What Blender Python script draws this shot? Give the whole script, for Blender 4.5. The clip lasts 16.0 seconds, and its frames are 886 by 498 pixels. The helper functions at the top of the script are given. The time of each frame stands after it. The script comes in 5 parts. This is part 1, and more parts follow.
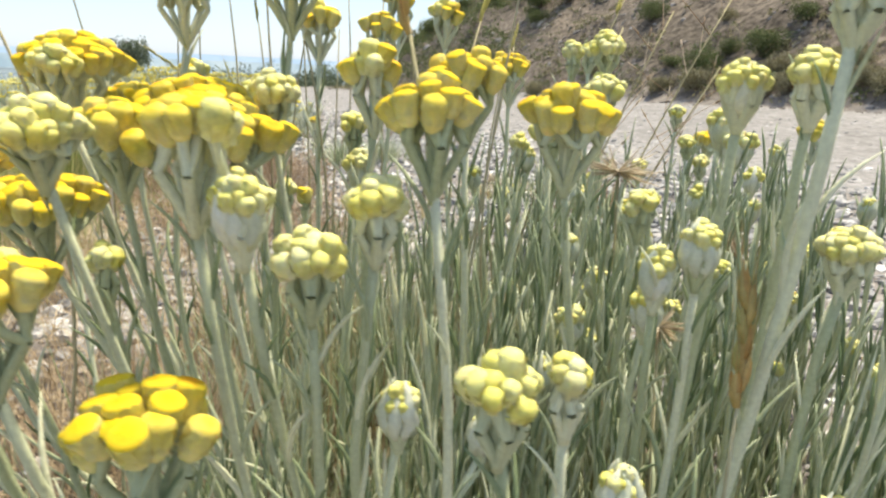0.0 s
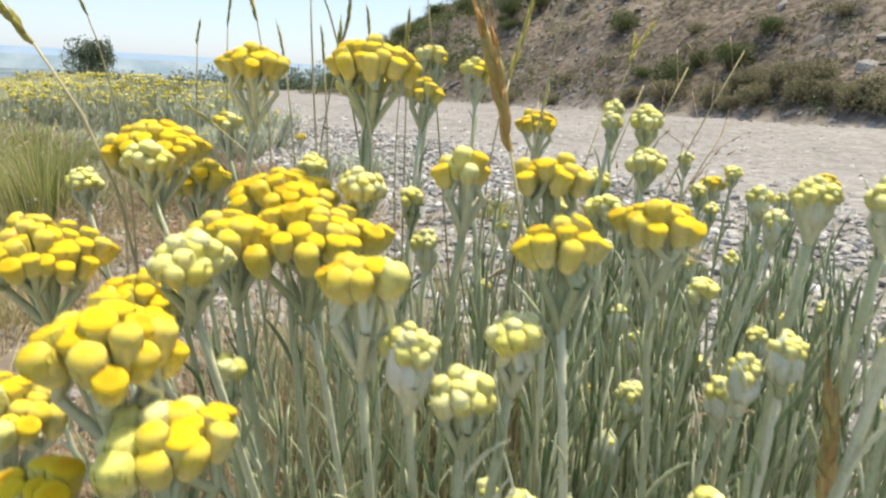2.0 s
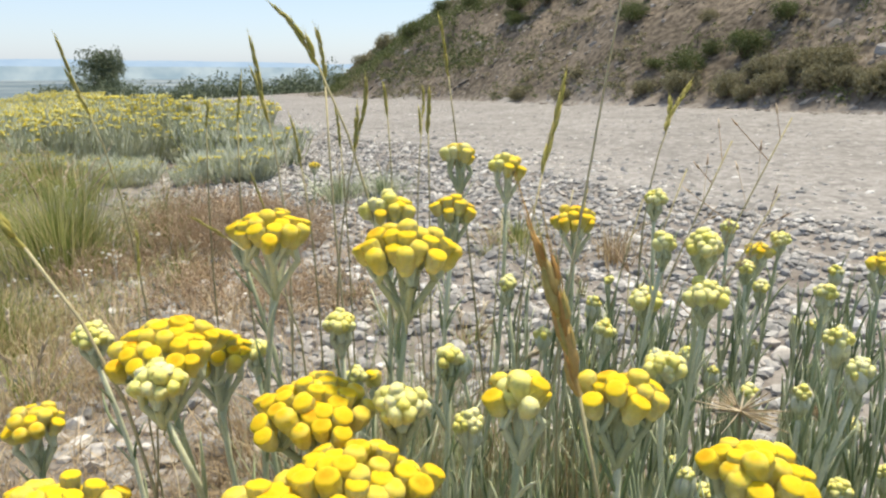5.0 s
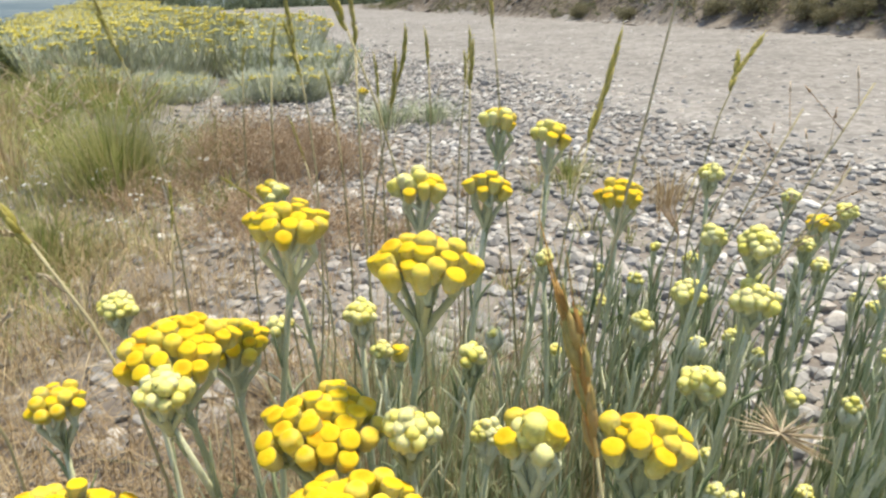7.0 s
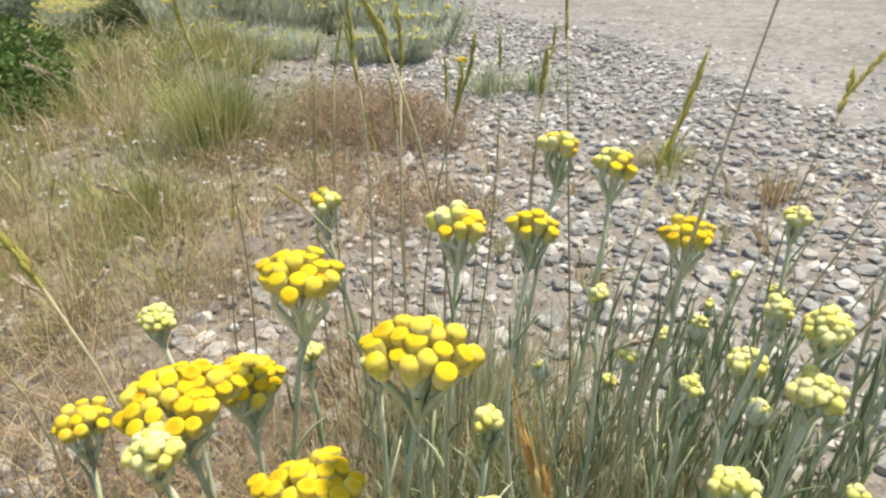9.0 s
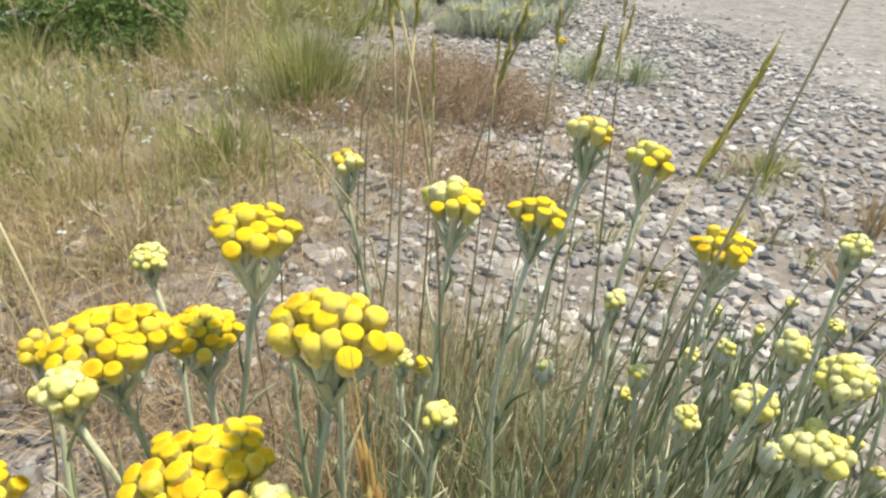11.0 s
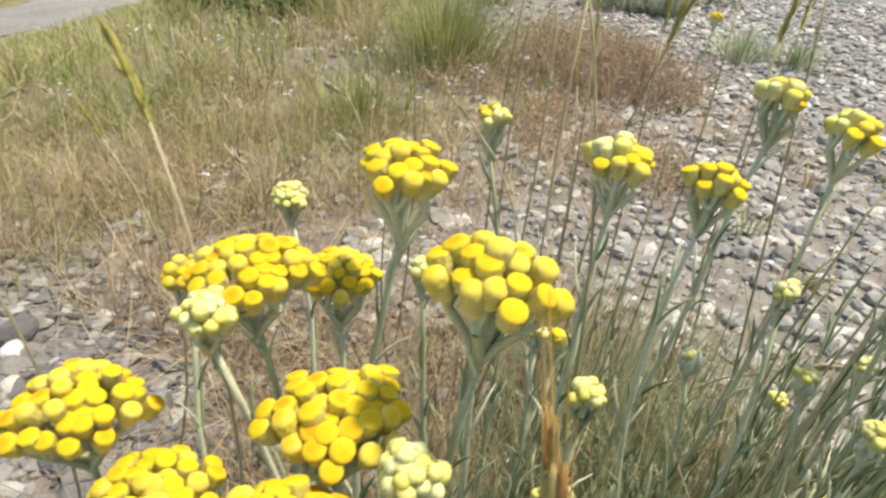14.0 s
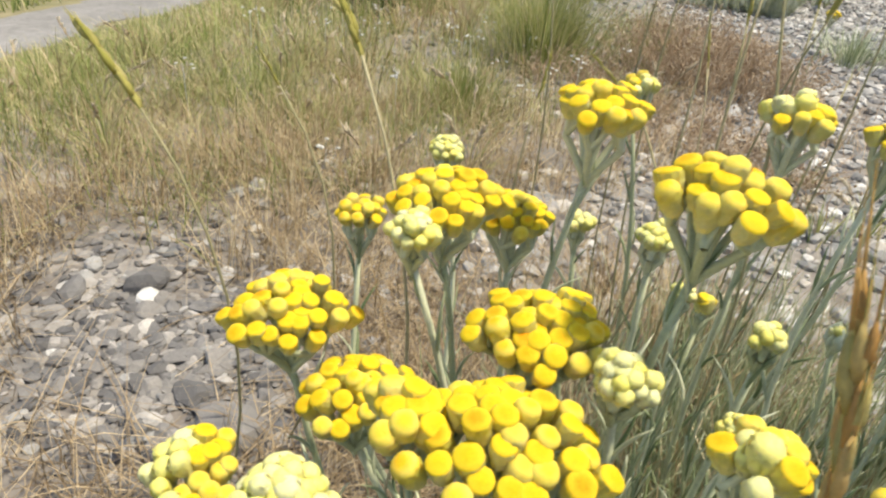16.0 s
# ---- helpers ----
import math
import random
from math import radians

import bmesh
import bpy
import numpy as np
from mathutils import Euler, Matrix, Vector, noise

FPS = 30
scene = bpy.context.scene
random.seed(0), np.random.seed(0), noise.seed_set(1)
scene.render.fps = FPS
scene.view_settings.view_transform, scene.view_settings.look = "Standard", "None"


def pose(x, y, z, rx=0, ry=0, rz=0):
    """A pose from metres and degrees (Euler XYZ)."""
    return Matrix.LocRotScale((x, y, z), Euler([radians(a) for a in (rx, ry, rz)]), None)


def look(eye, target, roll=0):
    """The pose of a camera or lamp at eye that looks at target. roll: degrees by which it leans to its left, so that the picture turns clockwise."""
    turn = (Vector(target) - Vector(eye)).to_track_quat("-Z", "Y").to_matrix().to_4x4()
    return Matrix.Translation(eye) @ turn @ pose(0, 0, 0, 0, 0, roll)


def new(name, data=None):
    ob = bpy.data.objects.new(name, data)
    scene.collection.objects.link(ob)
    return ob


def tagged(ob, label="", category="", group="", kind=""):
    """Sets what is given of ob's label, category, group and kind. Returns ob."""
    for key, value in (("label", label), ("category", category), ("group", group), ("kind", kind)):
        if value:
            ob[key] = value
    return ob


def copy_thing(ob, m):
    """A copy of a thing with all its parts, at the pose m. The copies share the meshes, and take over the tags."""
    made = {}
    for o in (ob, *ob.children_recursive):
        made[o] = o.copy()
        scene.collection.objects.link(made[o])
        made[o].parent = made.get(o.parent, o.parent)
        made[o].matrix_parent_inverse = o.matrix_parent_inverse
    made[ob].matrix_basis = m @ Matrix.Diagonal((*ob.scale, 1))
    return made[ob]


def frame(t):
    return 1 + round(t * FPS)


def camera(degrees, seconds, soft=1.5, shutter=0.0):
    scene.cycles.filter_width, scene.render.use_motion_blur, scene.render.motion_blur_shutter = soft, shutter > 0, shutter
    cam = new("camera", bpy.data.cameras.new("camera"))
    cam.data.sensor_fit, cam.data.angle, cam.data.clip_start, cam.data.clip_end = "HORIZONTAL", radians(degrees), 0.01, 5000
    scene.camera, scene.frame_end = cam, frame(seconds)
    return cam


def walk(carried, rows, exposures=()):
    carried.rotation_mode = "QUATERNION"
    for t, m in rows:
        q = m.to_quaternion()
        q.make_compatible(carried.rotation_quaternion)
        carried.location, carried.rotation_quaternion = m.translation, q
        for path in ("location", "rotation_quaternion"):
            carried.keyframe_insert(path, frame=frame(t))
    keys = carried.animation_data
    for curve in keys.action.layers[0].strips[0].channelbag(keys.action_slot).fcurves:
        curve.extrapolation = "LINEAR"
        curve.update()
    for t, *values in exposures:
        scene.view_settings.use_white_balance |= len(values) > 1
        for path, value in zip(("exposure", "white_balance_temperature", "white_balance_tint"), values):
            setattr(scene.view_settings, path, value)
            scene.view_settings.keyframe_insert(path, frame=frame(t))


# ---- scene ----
cam = camera(66.7, 16.0, soft=2.3, shutter=0.6)
# the ground falls gently from the bank towards the valley: the path is laid level with the horizon
LEVEL = pose(0, 0, -0.107, 0, -3.2, 0)
PATH = [
    (0.0, (0.038, 0.004, 0.301), (-0.196, 1.925, -0.203), -1.1),
    (0.5, (0.028, 0.001, 0.308), (-0.203, 1.917, -0.218), -1.3),
    (1.0, (0.023, -0.001, 0.313), (-0.196, 1.918, -0.206), -1.5),
    (1.5, (0.016, -0.005, 0.319), (-0.135, 1.923, -0.191), -0.8),
    (2.0, (0.008, -0.002, 0.327), (-0.136, 1.93, -0.167), -0.4),
    (2.5, (-0.002, 0.012, 0.344), (-0.104, 1.953, -0.126), -1.1),
    (3.0, (-0.004, 0.024, 0.36), (-0.081, 1.971, -0.09), -1.7),
    (3.5, (-0.004, 0.025, 0.367), (-0.124, 1.975, -0.062), -2.3),
    (4.0, (-0.005, 0.027, 0.369), (-0.15, 1.972, -0.072), -2.9),
    (6.5, (0.005, 0.05, 0.389), (-0.282, 1.911, -0.285), -2.7),
    (7.0, (0.004, 0.055, 0.393), (-0.331, 1.887, -0.338), -2.2),
    (7.5, (0.002, 0.057, 0.397), (-0.397, 1.856, -0.382), -0.4),
    (8.0, (0.013, 0.06, 0.404), (-0.396, 1.836, -0.42), -0.4),
    (8.5, (0.02, 0.073, 0.413), (-0.512, 1.811, -0.423), -1.2),
    (9.0, (0.021, 0.083, 0.414), (-0.591, 1.793, -0.423), -1.5),
    (11.5, (0.047, 0.113, 0.406), (-0.872, 1.636, -0.51), 2.8),
    (12.0, (0.046, 0.115, 0.406), (-0.967, 1.569, -0.522), 1.3),
    (12.5, (0.044, 0.122, 0.404), (-0.985, 1.551, -0.545), 1.6),
    (13.0, (0.041, 0.126, 0.4), (-0.986, 1.544, -0.566), 2.7),
    (13.5, (0.036, 0.123, 0.396), (-1.009, 1.524, -0.576), 3.3),
    (14.0, (0.029, 0.115, 0.393), (-1.064, 1.479, -0.58), 3.4),
    (14.5, (0.029, 0.107, 0.39), (-1.131, 1.413, -0.585), 3.1),
    (15.0, (0.029, 0.095, 0.387), (-1.193, 1.338, -0.594), 3.0),
    (15.5, (0.024, 0.089, 0.384), (-1.21, 1.318, -0.599), 3.8),
    (16.0, (0.018, 0.084, 0.381), (-1.219, 1.307, -0.607), 3.7),
]
EXPOSURES = [(0.0, 1.14), (1.0, 1.10), (2.5, 0.94), (3.5, 0.85), (9.0, 0.90), (11.5, 0.89), (16.0, 0.87)]
walk(cam, [(t, LEVEL @ look(eye, target, roll)) for t, eye, target, roll in PATH], EXPOSURES)

# ---- world, sun, exposure ----
world = bpy.data.worlds.new("sky")
scene.world = world
world.use_nodes = True
wn = world.node_tree
wn.nodes.clear()
sky = wn.nodes.new("ShaderNodeTexSky")
sky.sky_type = "NISHITA"
sky.sun_disc = False
SUN_EL, SUN_AZ = 71.0, 38.0          # elevation; bearing clockwise from +y
sky.sun_elevation, sky.sun_rotation = radians(SUN_EL), radians(SUN_AZ)
sky.air_density, sky.dust_density, sky.ozone_density = 1.0, 0.6, 1.5
bg = wn.nodes.new("ShaderNodeBackground")
bg.inputs["Strength"].default_value = 0.15
wo = wn.nodes.new("ShaderNodeOutputWorld")
haze = wn.nodes.new("ShaderNodeMix")          # a bright summer haze evens the sky out
haze.data_type = "RGBA"
haze.inputs[0].default_value = 0.70
haze.inputs[7].default_value = (1.72, 2.10, 2.72, 1)
wn.links.new(sky.outputs[0], haze.inputs[6])
wn.links.new(haze.outputs[2], bg.inputs["Color"])
wn.links.new(bg.outputs[0], wo.inputs["Surface"])
sun_data = bpy.data.lights.new("sun", "SUN")
sun_data.energy, sun_data.angle, sun_data.color = 3.5, radians(5.0), (1.0, 0.90, 0.70)
sun = new("sun", sun_data)
az, el = radians(SUN_AZ), radians(SUN_EL)
sun.matrix_world = look((8 * math.sin(az) * math.cos(el), 8 * math.cos(az) * math.cos(el), 8 * math.sin(el)), (0, 0, 0))


# ---- materials ----
def nodes_of(name, rough=0.8, spec=0.3):
    m = bpy.data.materials.new(name)
    m.use_nodes = True
    t = m.node_tree
    b = t.nodes["Principled BSDF"]
    b.inputs["Roughness"].default_value = rough
    b.inputs["Specular IOR Level"].default_value = spec
    return m, t, b


def tex(t, kind, scale, vector=None, detail=4.0):
    n = t.nodes.new("ShaderNodeTex" + kind)
    n.inputs["Scale"].default_value = scale
    if kind == "Noise":
        n.inputs["Detail"].default_value = detail
    if vector is not None:
        t.links.new(vector, n.inputs["Vector"])
    return n


def ramp(t, fac, *stops):
    r = t.nodes.new("ShaderNodeValToRGB")
    while len(r.color_ramp.elements) < len(stops):
        r.color_ramp.elements.new(0.5)
    for e, (p, c) in zip(r.color_ramp.elements, stops):
        e.position, e.color = p, (*c, 1)
    t.links.new(fac, r.inputs["Fac"])
    return r.outputs["Color"]


def mixed(t, fac, a, b, blend="MIX"):
    m = t.nodes.new("ShaderNodeMix")
    m.data_type, m.blend_type = "RGBA", blend
    if isinstance(fac, (int, float)):
        m.inputs[0].default_value = fac
    else:
        t.links.new(fac, m.inputs[0])
    for socket, v in ((m.inputs[6], a), (m.inputs[7], b)):
        if isinstance(v, tuple):
            socket.default_value = (*v, 1)
        else:
            t.links.new(v, socket)
    return m.outputs[2]


def bump(t, b, height, strength, distance):
    n = t.nodes.new("ShaderNodeBump")
    n.inputs["Strength"].default_value, n.inputs["Distance"].default_value = strength, distance
    t.links.new(height, n.inputs["Height"])
    t.links.new(n.outputs[0], b.inputs["Normal"])


def place(t):
    return t.nodes.new("ShaderNodeNewGeometry").outputs["Position"]


def local(t):
    return t.nodes.new("ShaderNodeTexCoord").outputs["Object"]


def rnd(t):
    return t.nodes.new("ShaderNodeObjectInfo").outputs["Random"]


def island(t):
    return t.nodes.new("ShaderNodeNewGeometry").outputs["Random Per Island"]


def leafy(name, c1, c2, c3, by_island, grain=400.0, rough=0.75, trans=0.25, size=0.0006, blotch=0.4):
    """Plant matter: three tones spread over pieces, fine grain, some light passing through."""
    m, t, b = nodes_of(name, rough, 0.2)
    pick = island(t) if by_island else rnd(t)
    col = ramp(t, pick, (0.0, c1), (0.5, c2), (1.0, c3))
    g = tex(t, "Noise", grain, place(t), 3)
    col = mixed(t, blotch, col, ramp(t, g.outputs["Fac"], (0.3, (0.45, 0.45, 0.45)), (0.7, (1, 1, 1))), "MULTIPLY")
    t.links.new(col, b.inputs["Base Color"])
    bump(t, b, g.outputs["Fac"], 0.5, size)
    if trans:
        tr = t.nodes.new("ShaderNodeBsdfTranslucent")
        t.links.new(col, tr.inputs["Color"])
        mx = t.nodes.new("ShaderNodeMixShader")
        mx.inputs[0].default_value = trans
        t.links.new(b.outputs[0], mx.inputs[1])
        t.links.new(tr.outputs[0], mx.inputs[2])
        t.links.new(mx.outputs[0], t.nodes["Material Output"].inputs["Surface"])
    return m


WOOLLY = leafy("woolly_stem", (0.44, 0.48, 0.28), (0.57, 0.60, 0.39), (0.72, 0.73, 0.52), False, 900, 0.9, 0.12, 0.0005, 0.3)
# silver leaf tones, spread wider to imitate lit and shaded leaves side by side
LEAF = leafy("silver_leaf", (0.18, 0.24, 0.11), (0.44, 0.49, 0.30), (0.83, 0.83, 0.60), False, 700, 0.85, 0.15, 0.0005, 0.3)
LEAVES = leafy("silver_leaves", (0.16, 0.22, 0.10), (0.39, 0.44, 0.27), (0.80, 0.81, 0.59), True, 700, 0.85, 0.15, 0.0005, 0.3)


def glow_through(b, weight):
    """Light scatters a little way under the thin yellow tissue."""
    b.inputs["Subsurface Weight"].default_value = weight
    b.inputs["Subsurface Radius"].default_value = (1.0, 0.75, 0.2)
    b.inputs["Subsurface Scale"].default_value = 0.0016


def bract_material(name, low, c1, c2, c3, weight):
    """Papery bracts: greenish wool at the foot of the cup, straw yellow towards its rim."""
    m, t, b = nodes_of(name, 0.6, 0.25)
    col = ramp(t, rnd(t), (0.0, c1), (0.5, c2), (1.0, c3))
    z = t.nodes.new("ShaderNodeSeparateXYZ")
    t.links.new(local(t), z.inputs[0])
    up = t.nodes.new("ShaderNodeMapRange")
    up.inputs["From Min"].default_value, up.inputs["From Max"].default_value = -0.85, -0.05
    t.links.new(z.outputs["Z"], up.inputs["Value"])
    col = mixed(t, up.outputs["Result"], low, col)
    g = tex(t, "Noise", 1300, place(t), 3)
    col = mixed(t, 0.25, col, ramp(t, g.outputs["Fac"], (0.3, (0.55, 0.55, 0.5)), (0.7, (1, 1, 1))), "MULTIPLY")
    t.links.new(col, b.inputs["Base Color"])
    bump(t, b, g.outputs["Fac"], 0.4, 0.0002)
    glow_through(b, weight)
    return m


def disc_material(name, rim, c1, c2, c3):
    """A disc of crowded florets: golden to orange in the middle, lemon towards its rim."""
    m, t, b = nodes_of(name, 0.8, 0.2)
    p = local(t)
    middle = ramp(t, rnd(t), (0.0, c1), (0.3, c2), (1.0, c3))
    flat = t.nodes.new("ShaderNodeVectorMath")
    flat.operation = "MULTIPLY"
    flat.inputs[1].default_value = (1, 1, 0)
    t.links.new(p, flat.inputs[0])
    out = t.nodes.new("ShaderNodeVectorMath")
    out.operation = "LENGTH"
    t.links.new(flat.outputs[0], out.inputs[0])
    far = t.nodes.new("ShaderNodeMapRange")
    far.inputs["From Min"].default_value, far.inputs["From Max"].default_value, far.inputs["To Max"].default_value = 0.14, 0.45, 1.0
    t.links.new(out.outputs["Value"], far.inputs["Value"])
    col = mixed(t, far.outputs["Result"], middle, rim)
    cells = tex(t, "Voronoi", 13, p)
    col = mixed(t, 0.3, col, ramp(t, cells.outputs["Distance"], (0.0, (1.05, 1.03, 1)), (0.7, (0.72, 0.66, 0.6))), "MULTIPLY")
    t.links.new(col, b.inputs["Base Color"])
    bump(t, b, cells.outputs["Distance"], -0.35, 0.05)
    glow_through(b, 0.3)
    return m


BRACT = bract_material("straw_bract", (0.73, 0.65, 0.27), (0.75, 0.59, 0.07), (0.75, 0.61, 0.12), (0.74, 0.64, 0.21), 0.45)
DISC = disc_material("golden_disc", (0.69, 0.52, 0.022), (0.72, 0.31, 0.003), (0.71, 0.43, 0.004), (0.70, 0.49, 0.008))
YOUNG = disc_material("young_disc", (0.71, 0.59, 0.11), (0.72, 0.45, 0.012), (0.71, 0.52, 0.022), (0.71, 0.57, 0.06))
PALE = bract_material("pale_bract", (0.71, 0.70, 0.48), (0.73, 0.66, 0.15), (0.73, 0.68, 0.23), (0.72, 0.69, 0.35), 0.35)
WHITE = leafy("white_wool", (0.62, 0.66, 0.48), (0.74, 0.76, 0.58), (0.82, 0.82, 0.68), False, 1100, 0.9, 0.25, 0.0004, 0.25)
STRAW = leafy("dry_straw", (0.25, 0.175, 0.09), (0.47, 0.355, 0.20), (0.76, 0.64, 0.42), True, 120, 0.8, 0.3)
RUST = leafy("rusty_twigs", (0.42, 0.29, 0.18), (0.58, 0.435, 0.29), (0.75, 0.63, 0.47), True, 120, 0.85, 0.25)
FARSILVER = leafy("silver_stand", (0.44, 0.49, 0.38), (0.60, 0.64, 0.53), (0.78, 0.80, 0.71), True, 200, 0.85, 0.35, 0.0005, 0.3)
# weathered straw, its colour darkened further for the shade within the mat
SHADESTRAW = leafy("shaded_old_straw", (0.15, 0.105, 0.06), (0.32, 0.235, 0.14), (0.60, 0.48, 0.31), True, 120, 0.85, 0.2)
GREEN = leafy("green_grass", (0.15, 0.21, 0.045), (0.35, 0.38, 0.13), (0.66, 0.58, 0.31), True, 120, 0.7, 0.35)
FRESH = leafy("grey_green_blade", (0.28, 0.34, 0.16), (0.42, 0.46, 0.27), (0.58, 0.58, 0.38), True, 120, 0.75, 0.35)
SHRUB = leafy("shrub_leaf", (0.07, 0.10, 0.035), (0.12, 0.15, 0.055), (0.19, 0.20, 0.09), True, 60, 0.7, 0.3)
EAR = leafy("green_ear", (0.48, 0.46, 0.10), (0.60, 0.54, 0.15), (0.68, 0.60, 0.25), True, 700, 0.65, 0.45)
DRYEAR = leafy("orange_ear", (0.62, 0.34, 0.10), (0.74, 0.53, 0.21), (0.60, 0.56, 0.21), True, 700, 0.65, 0.45)
CULM = leafy("culm", (0.30, 0.27, 0.14), (0.39, 0.35, 0.19), (0.50, 0.44, 0.27), False, 300, 0.7, 0.0)
PALESTRAW = leafy("pale_bristle", (0.58, 0.46, 0.30), (0.68, 0.57, 0.40), (0.76, 0.68, 0.52), True, 300, 0.7, 0.35)
BARK = leafy("bark", (0.10, 0.08, 0.06), (0.14, 0.11, 0.08), (0.18, 0.14, 0.10), True, 60, 0.9, 0.0, 0.004)
FARBLOOM = leafy("far_bloom", (0.80, 0.66, 0.06), (0.84, 0.74, 0.16), (0.82, 0.80, 0.42), True, 200, 0.7, 0.2)
TINYWHITE = leafy("tiny_white_petals", (0.68, 0.66, 0.60), (0.74, 0.73, 0.68), (0.80, 0.80, 0.76), True, 200, 0.7, 0.2)


def stone_material(name, by_island, tones):
    m, t, b = nodes_of(name, 0.85, 0.25)
    col = ramp(t, island(t) if by_island else rnd(t), *tones)
    g = tex(t, "Noise", 90, place(t), 8)
    f = tex(t, "Noise", 600, place(t), 3)
    col = mixed(t, 0.5, col, ramp(t, g.outputs["Fac"], (0.3, (0.5, 0.49, 0.48)), (0.7, (1.1, 1.09, 1.07))), "MULTIPLY")
    col = mixed(t, 0.25, col, ramp(t, f.outputs["Fac"], (0.35, (0.4, 0.4, 0.4)), (0.65, (1, 1, 1))), "MULTIPLY")
    t.links.new(col, b.inputs["Base Color"])
    bump(t, b, g.outputs["Fac"], 0.6, 0.003)
    return m


GREYS = ((0.0, (0.22, 0.217, 0.21)), (0.30, (0.33, 0.322, 0.31)), (0.6, (0.43, 0.418, 0.40)), (0.8, (0.49, 0.45, 0.405)), (1.0, (0.72, 0.71, 0.685)))
BROWNS = ((0.0, (0.11, 0.093, 0.078)), (0.35, (0.19, 0.165, 0.14)), (0.65, (0.26, 0.235, 0.205)), (0.85, (0.32, 0.292, 0.265)), (1.0, (0.40, 0.375, 0.35)))
DULLS = ((0.0, (0.12, 0.115, 0.115)), (0.4, (0.19, 0.182, 0.178)), (0.8, (0.27, 0.252, 0.235)), (1.0, (0.44, 0.41, 0.38)))
STONE = stone_material("grey_stone", False, GREYS)
DULLSTONE = stone_material("dull_slab", False, DULLS[:3] + ((1.0, (0.36, 0.35, 0.345)),))
STONES = stone_material("grey_stones", True, GREYS)
DULLSTONES = stone_material("dull_grey_stones", True, DULLS)
BANKROCK = stone_material("bank_rock", True, BROWNS)


def ground_material():
    m, t, b = nodes_of("stony_ground", 0.95, 0.15)
    p = place(t)

    def mask(name):
        a = t.nodes.new("ShaderNodeAttribute")
        a.attribute_name = name
        return a.outputs["Fac"]

    fine, mid, big = tex(t, "Noise", 220, p, 6), tex(t, "Noise", 14, p, 6), tex(t, "Noise", 1.3, p, 5)
    vor = tex(t, "Voronoi", 55, p)
    soil = ramp(t, mid.outputs["Fac"], (0.25, (0.12, 0.095, 0.078)), (0.5, (0.18, 0.147, 0.122)), (0.75, (0.25, 0.21, 0.18)))
    grit = ramp(t, vor.outputs["Color"], (0.0, (0.17, 0.16, 0.15)), (0.5, (0.29, 0.275, 0.255)), (1.0, (0.44, 0.42, 0.39)))
    near = mixed(t, mid.outputs["Fac"], soil, grit)
    hillc = ramp(t, big.outputs["Fac"], (0.3, (0.115, 0.10, 0.08)), (0.5, (0.17, 0.147, 0.120)), (0.7, (0.23, 0.20, 0.165)))
    crag = tex(t, "Noise", 26, p, 8)
    hillc = mixed(t, 0.7, hillc, ramp(t, mid.outputs["Fac"], (0.3, (0.45, 0.42, 0.39)), (0.7, (1.15, 1.1, 1.05))), "MULTIPLY")
    hillc = mixed(t, 0.8, hillc, ramp(t, crag.outputs["Fac"], (0.36, (0.40, 0.37, 0.34)), (0.5, (1, 0.98, 0.96)), (0.64, (1.55, 1.52, 1.48))), "MULTIPLY")
    meadow = ramp(t, big.outputs["Fac"], (0.3, (0.14, 0.15, 0.07)), (0.55, (0.25, 0.22, 0.12)), (0.75, (0.34, 0.29, 0.18)))
    col = mixed(t, mask("meadow"), near, meadow)
    col = mixed(t, mask("hill"), col, hillc)
    # the far plain has the blue of distance haze mixed into its colour
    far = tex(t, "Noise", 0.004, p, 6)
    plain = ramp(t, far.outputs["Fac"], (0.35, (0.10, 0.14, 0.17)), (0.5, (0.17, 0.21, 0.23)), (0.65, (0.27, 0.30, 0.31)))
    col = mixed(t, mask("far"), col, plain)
    col = mixed(t, 0.4, col, ramp(t, fine.outputs["Fac"], (0.3, (0.4, 0.4, 0.4)), (0.7, (1.1, 1.1, 1.1))), "MULTIPLY")
    t.links.new(col, b.inputs["Base Color"])
    bump(t, b, mid.outputs["Fac"], 0.6, 0.02)
    return m


GROUND = ground_material()


def road_material(name, tone):
    m, t, b = nodes_of(name, 0.95, 0.15)
    p = place(t)
    fine, mid, big = tex(t, "Noise", 160, p, 6), tex(t, "Noise", 9, p, 6), tex(t, "Noise", 0.9, p, 4)
    vor = tex(t, "Voronoi", 60, p)
    base = ramp(t, big.outputs["Fac"], (0.3, (0.26, 0.248, 0.237)), (0.7, (0.34, 0.326, 0.312)))
    base = mixed(t, 0.5, base, ramp(t, mid.outputs["Fac"], (0.3, (0.62, 0.6, 0.58)), (0.7, (1.12, 1.1, 1.08))), "MULTIPLY")
    base = mixed(t, 0.5, base, ramp(t, vor.outputs["Color"], (0.2, (0.5, 0.49, 0.48)), (0.8, (1.2, 1.2, 1.2))), "MULTIPLY")
    base = mixed(t, 0.4, base, ramp(t, fine.outputs["Fac"], (0.35, (0.5, 0.5, 0.5)), (0.65, (1.1, 1.1, 1.1))), "MULTIPLY")
    base = mixed(t, 1.0, base, tone, "MULTIPLY")
    t.links.new(base, b.inputs["Base Color"])
    bump(t, b, mid.outputs["Fac"], 0.7, 0.02)
    return m


ROAD = road_material("road_dust", (1.0, 1.0, 1.0))


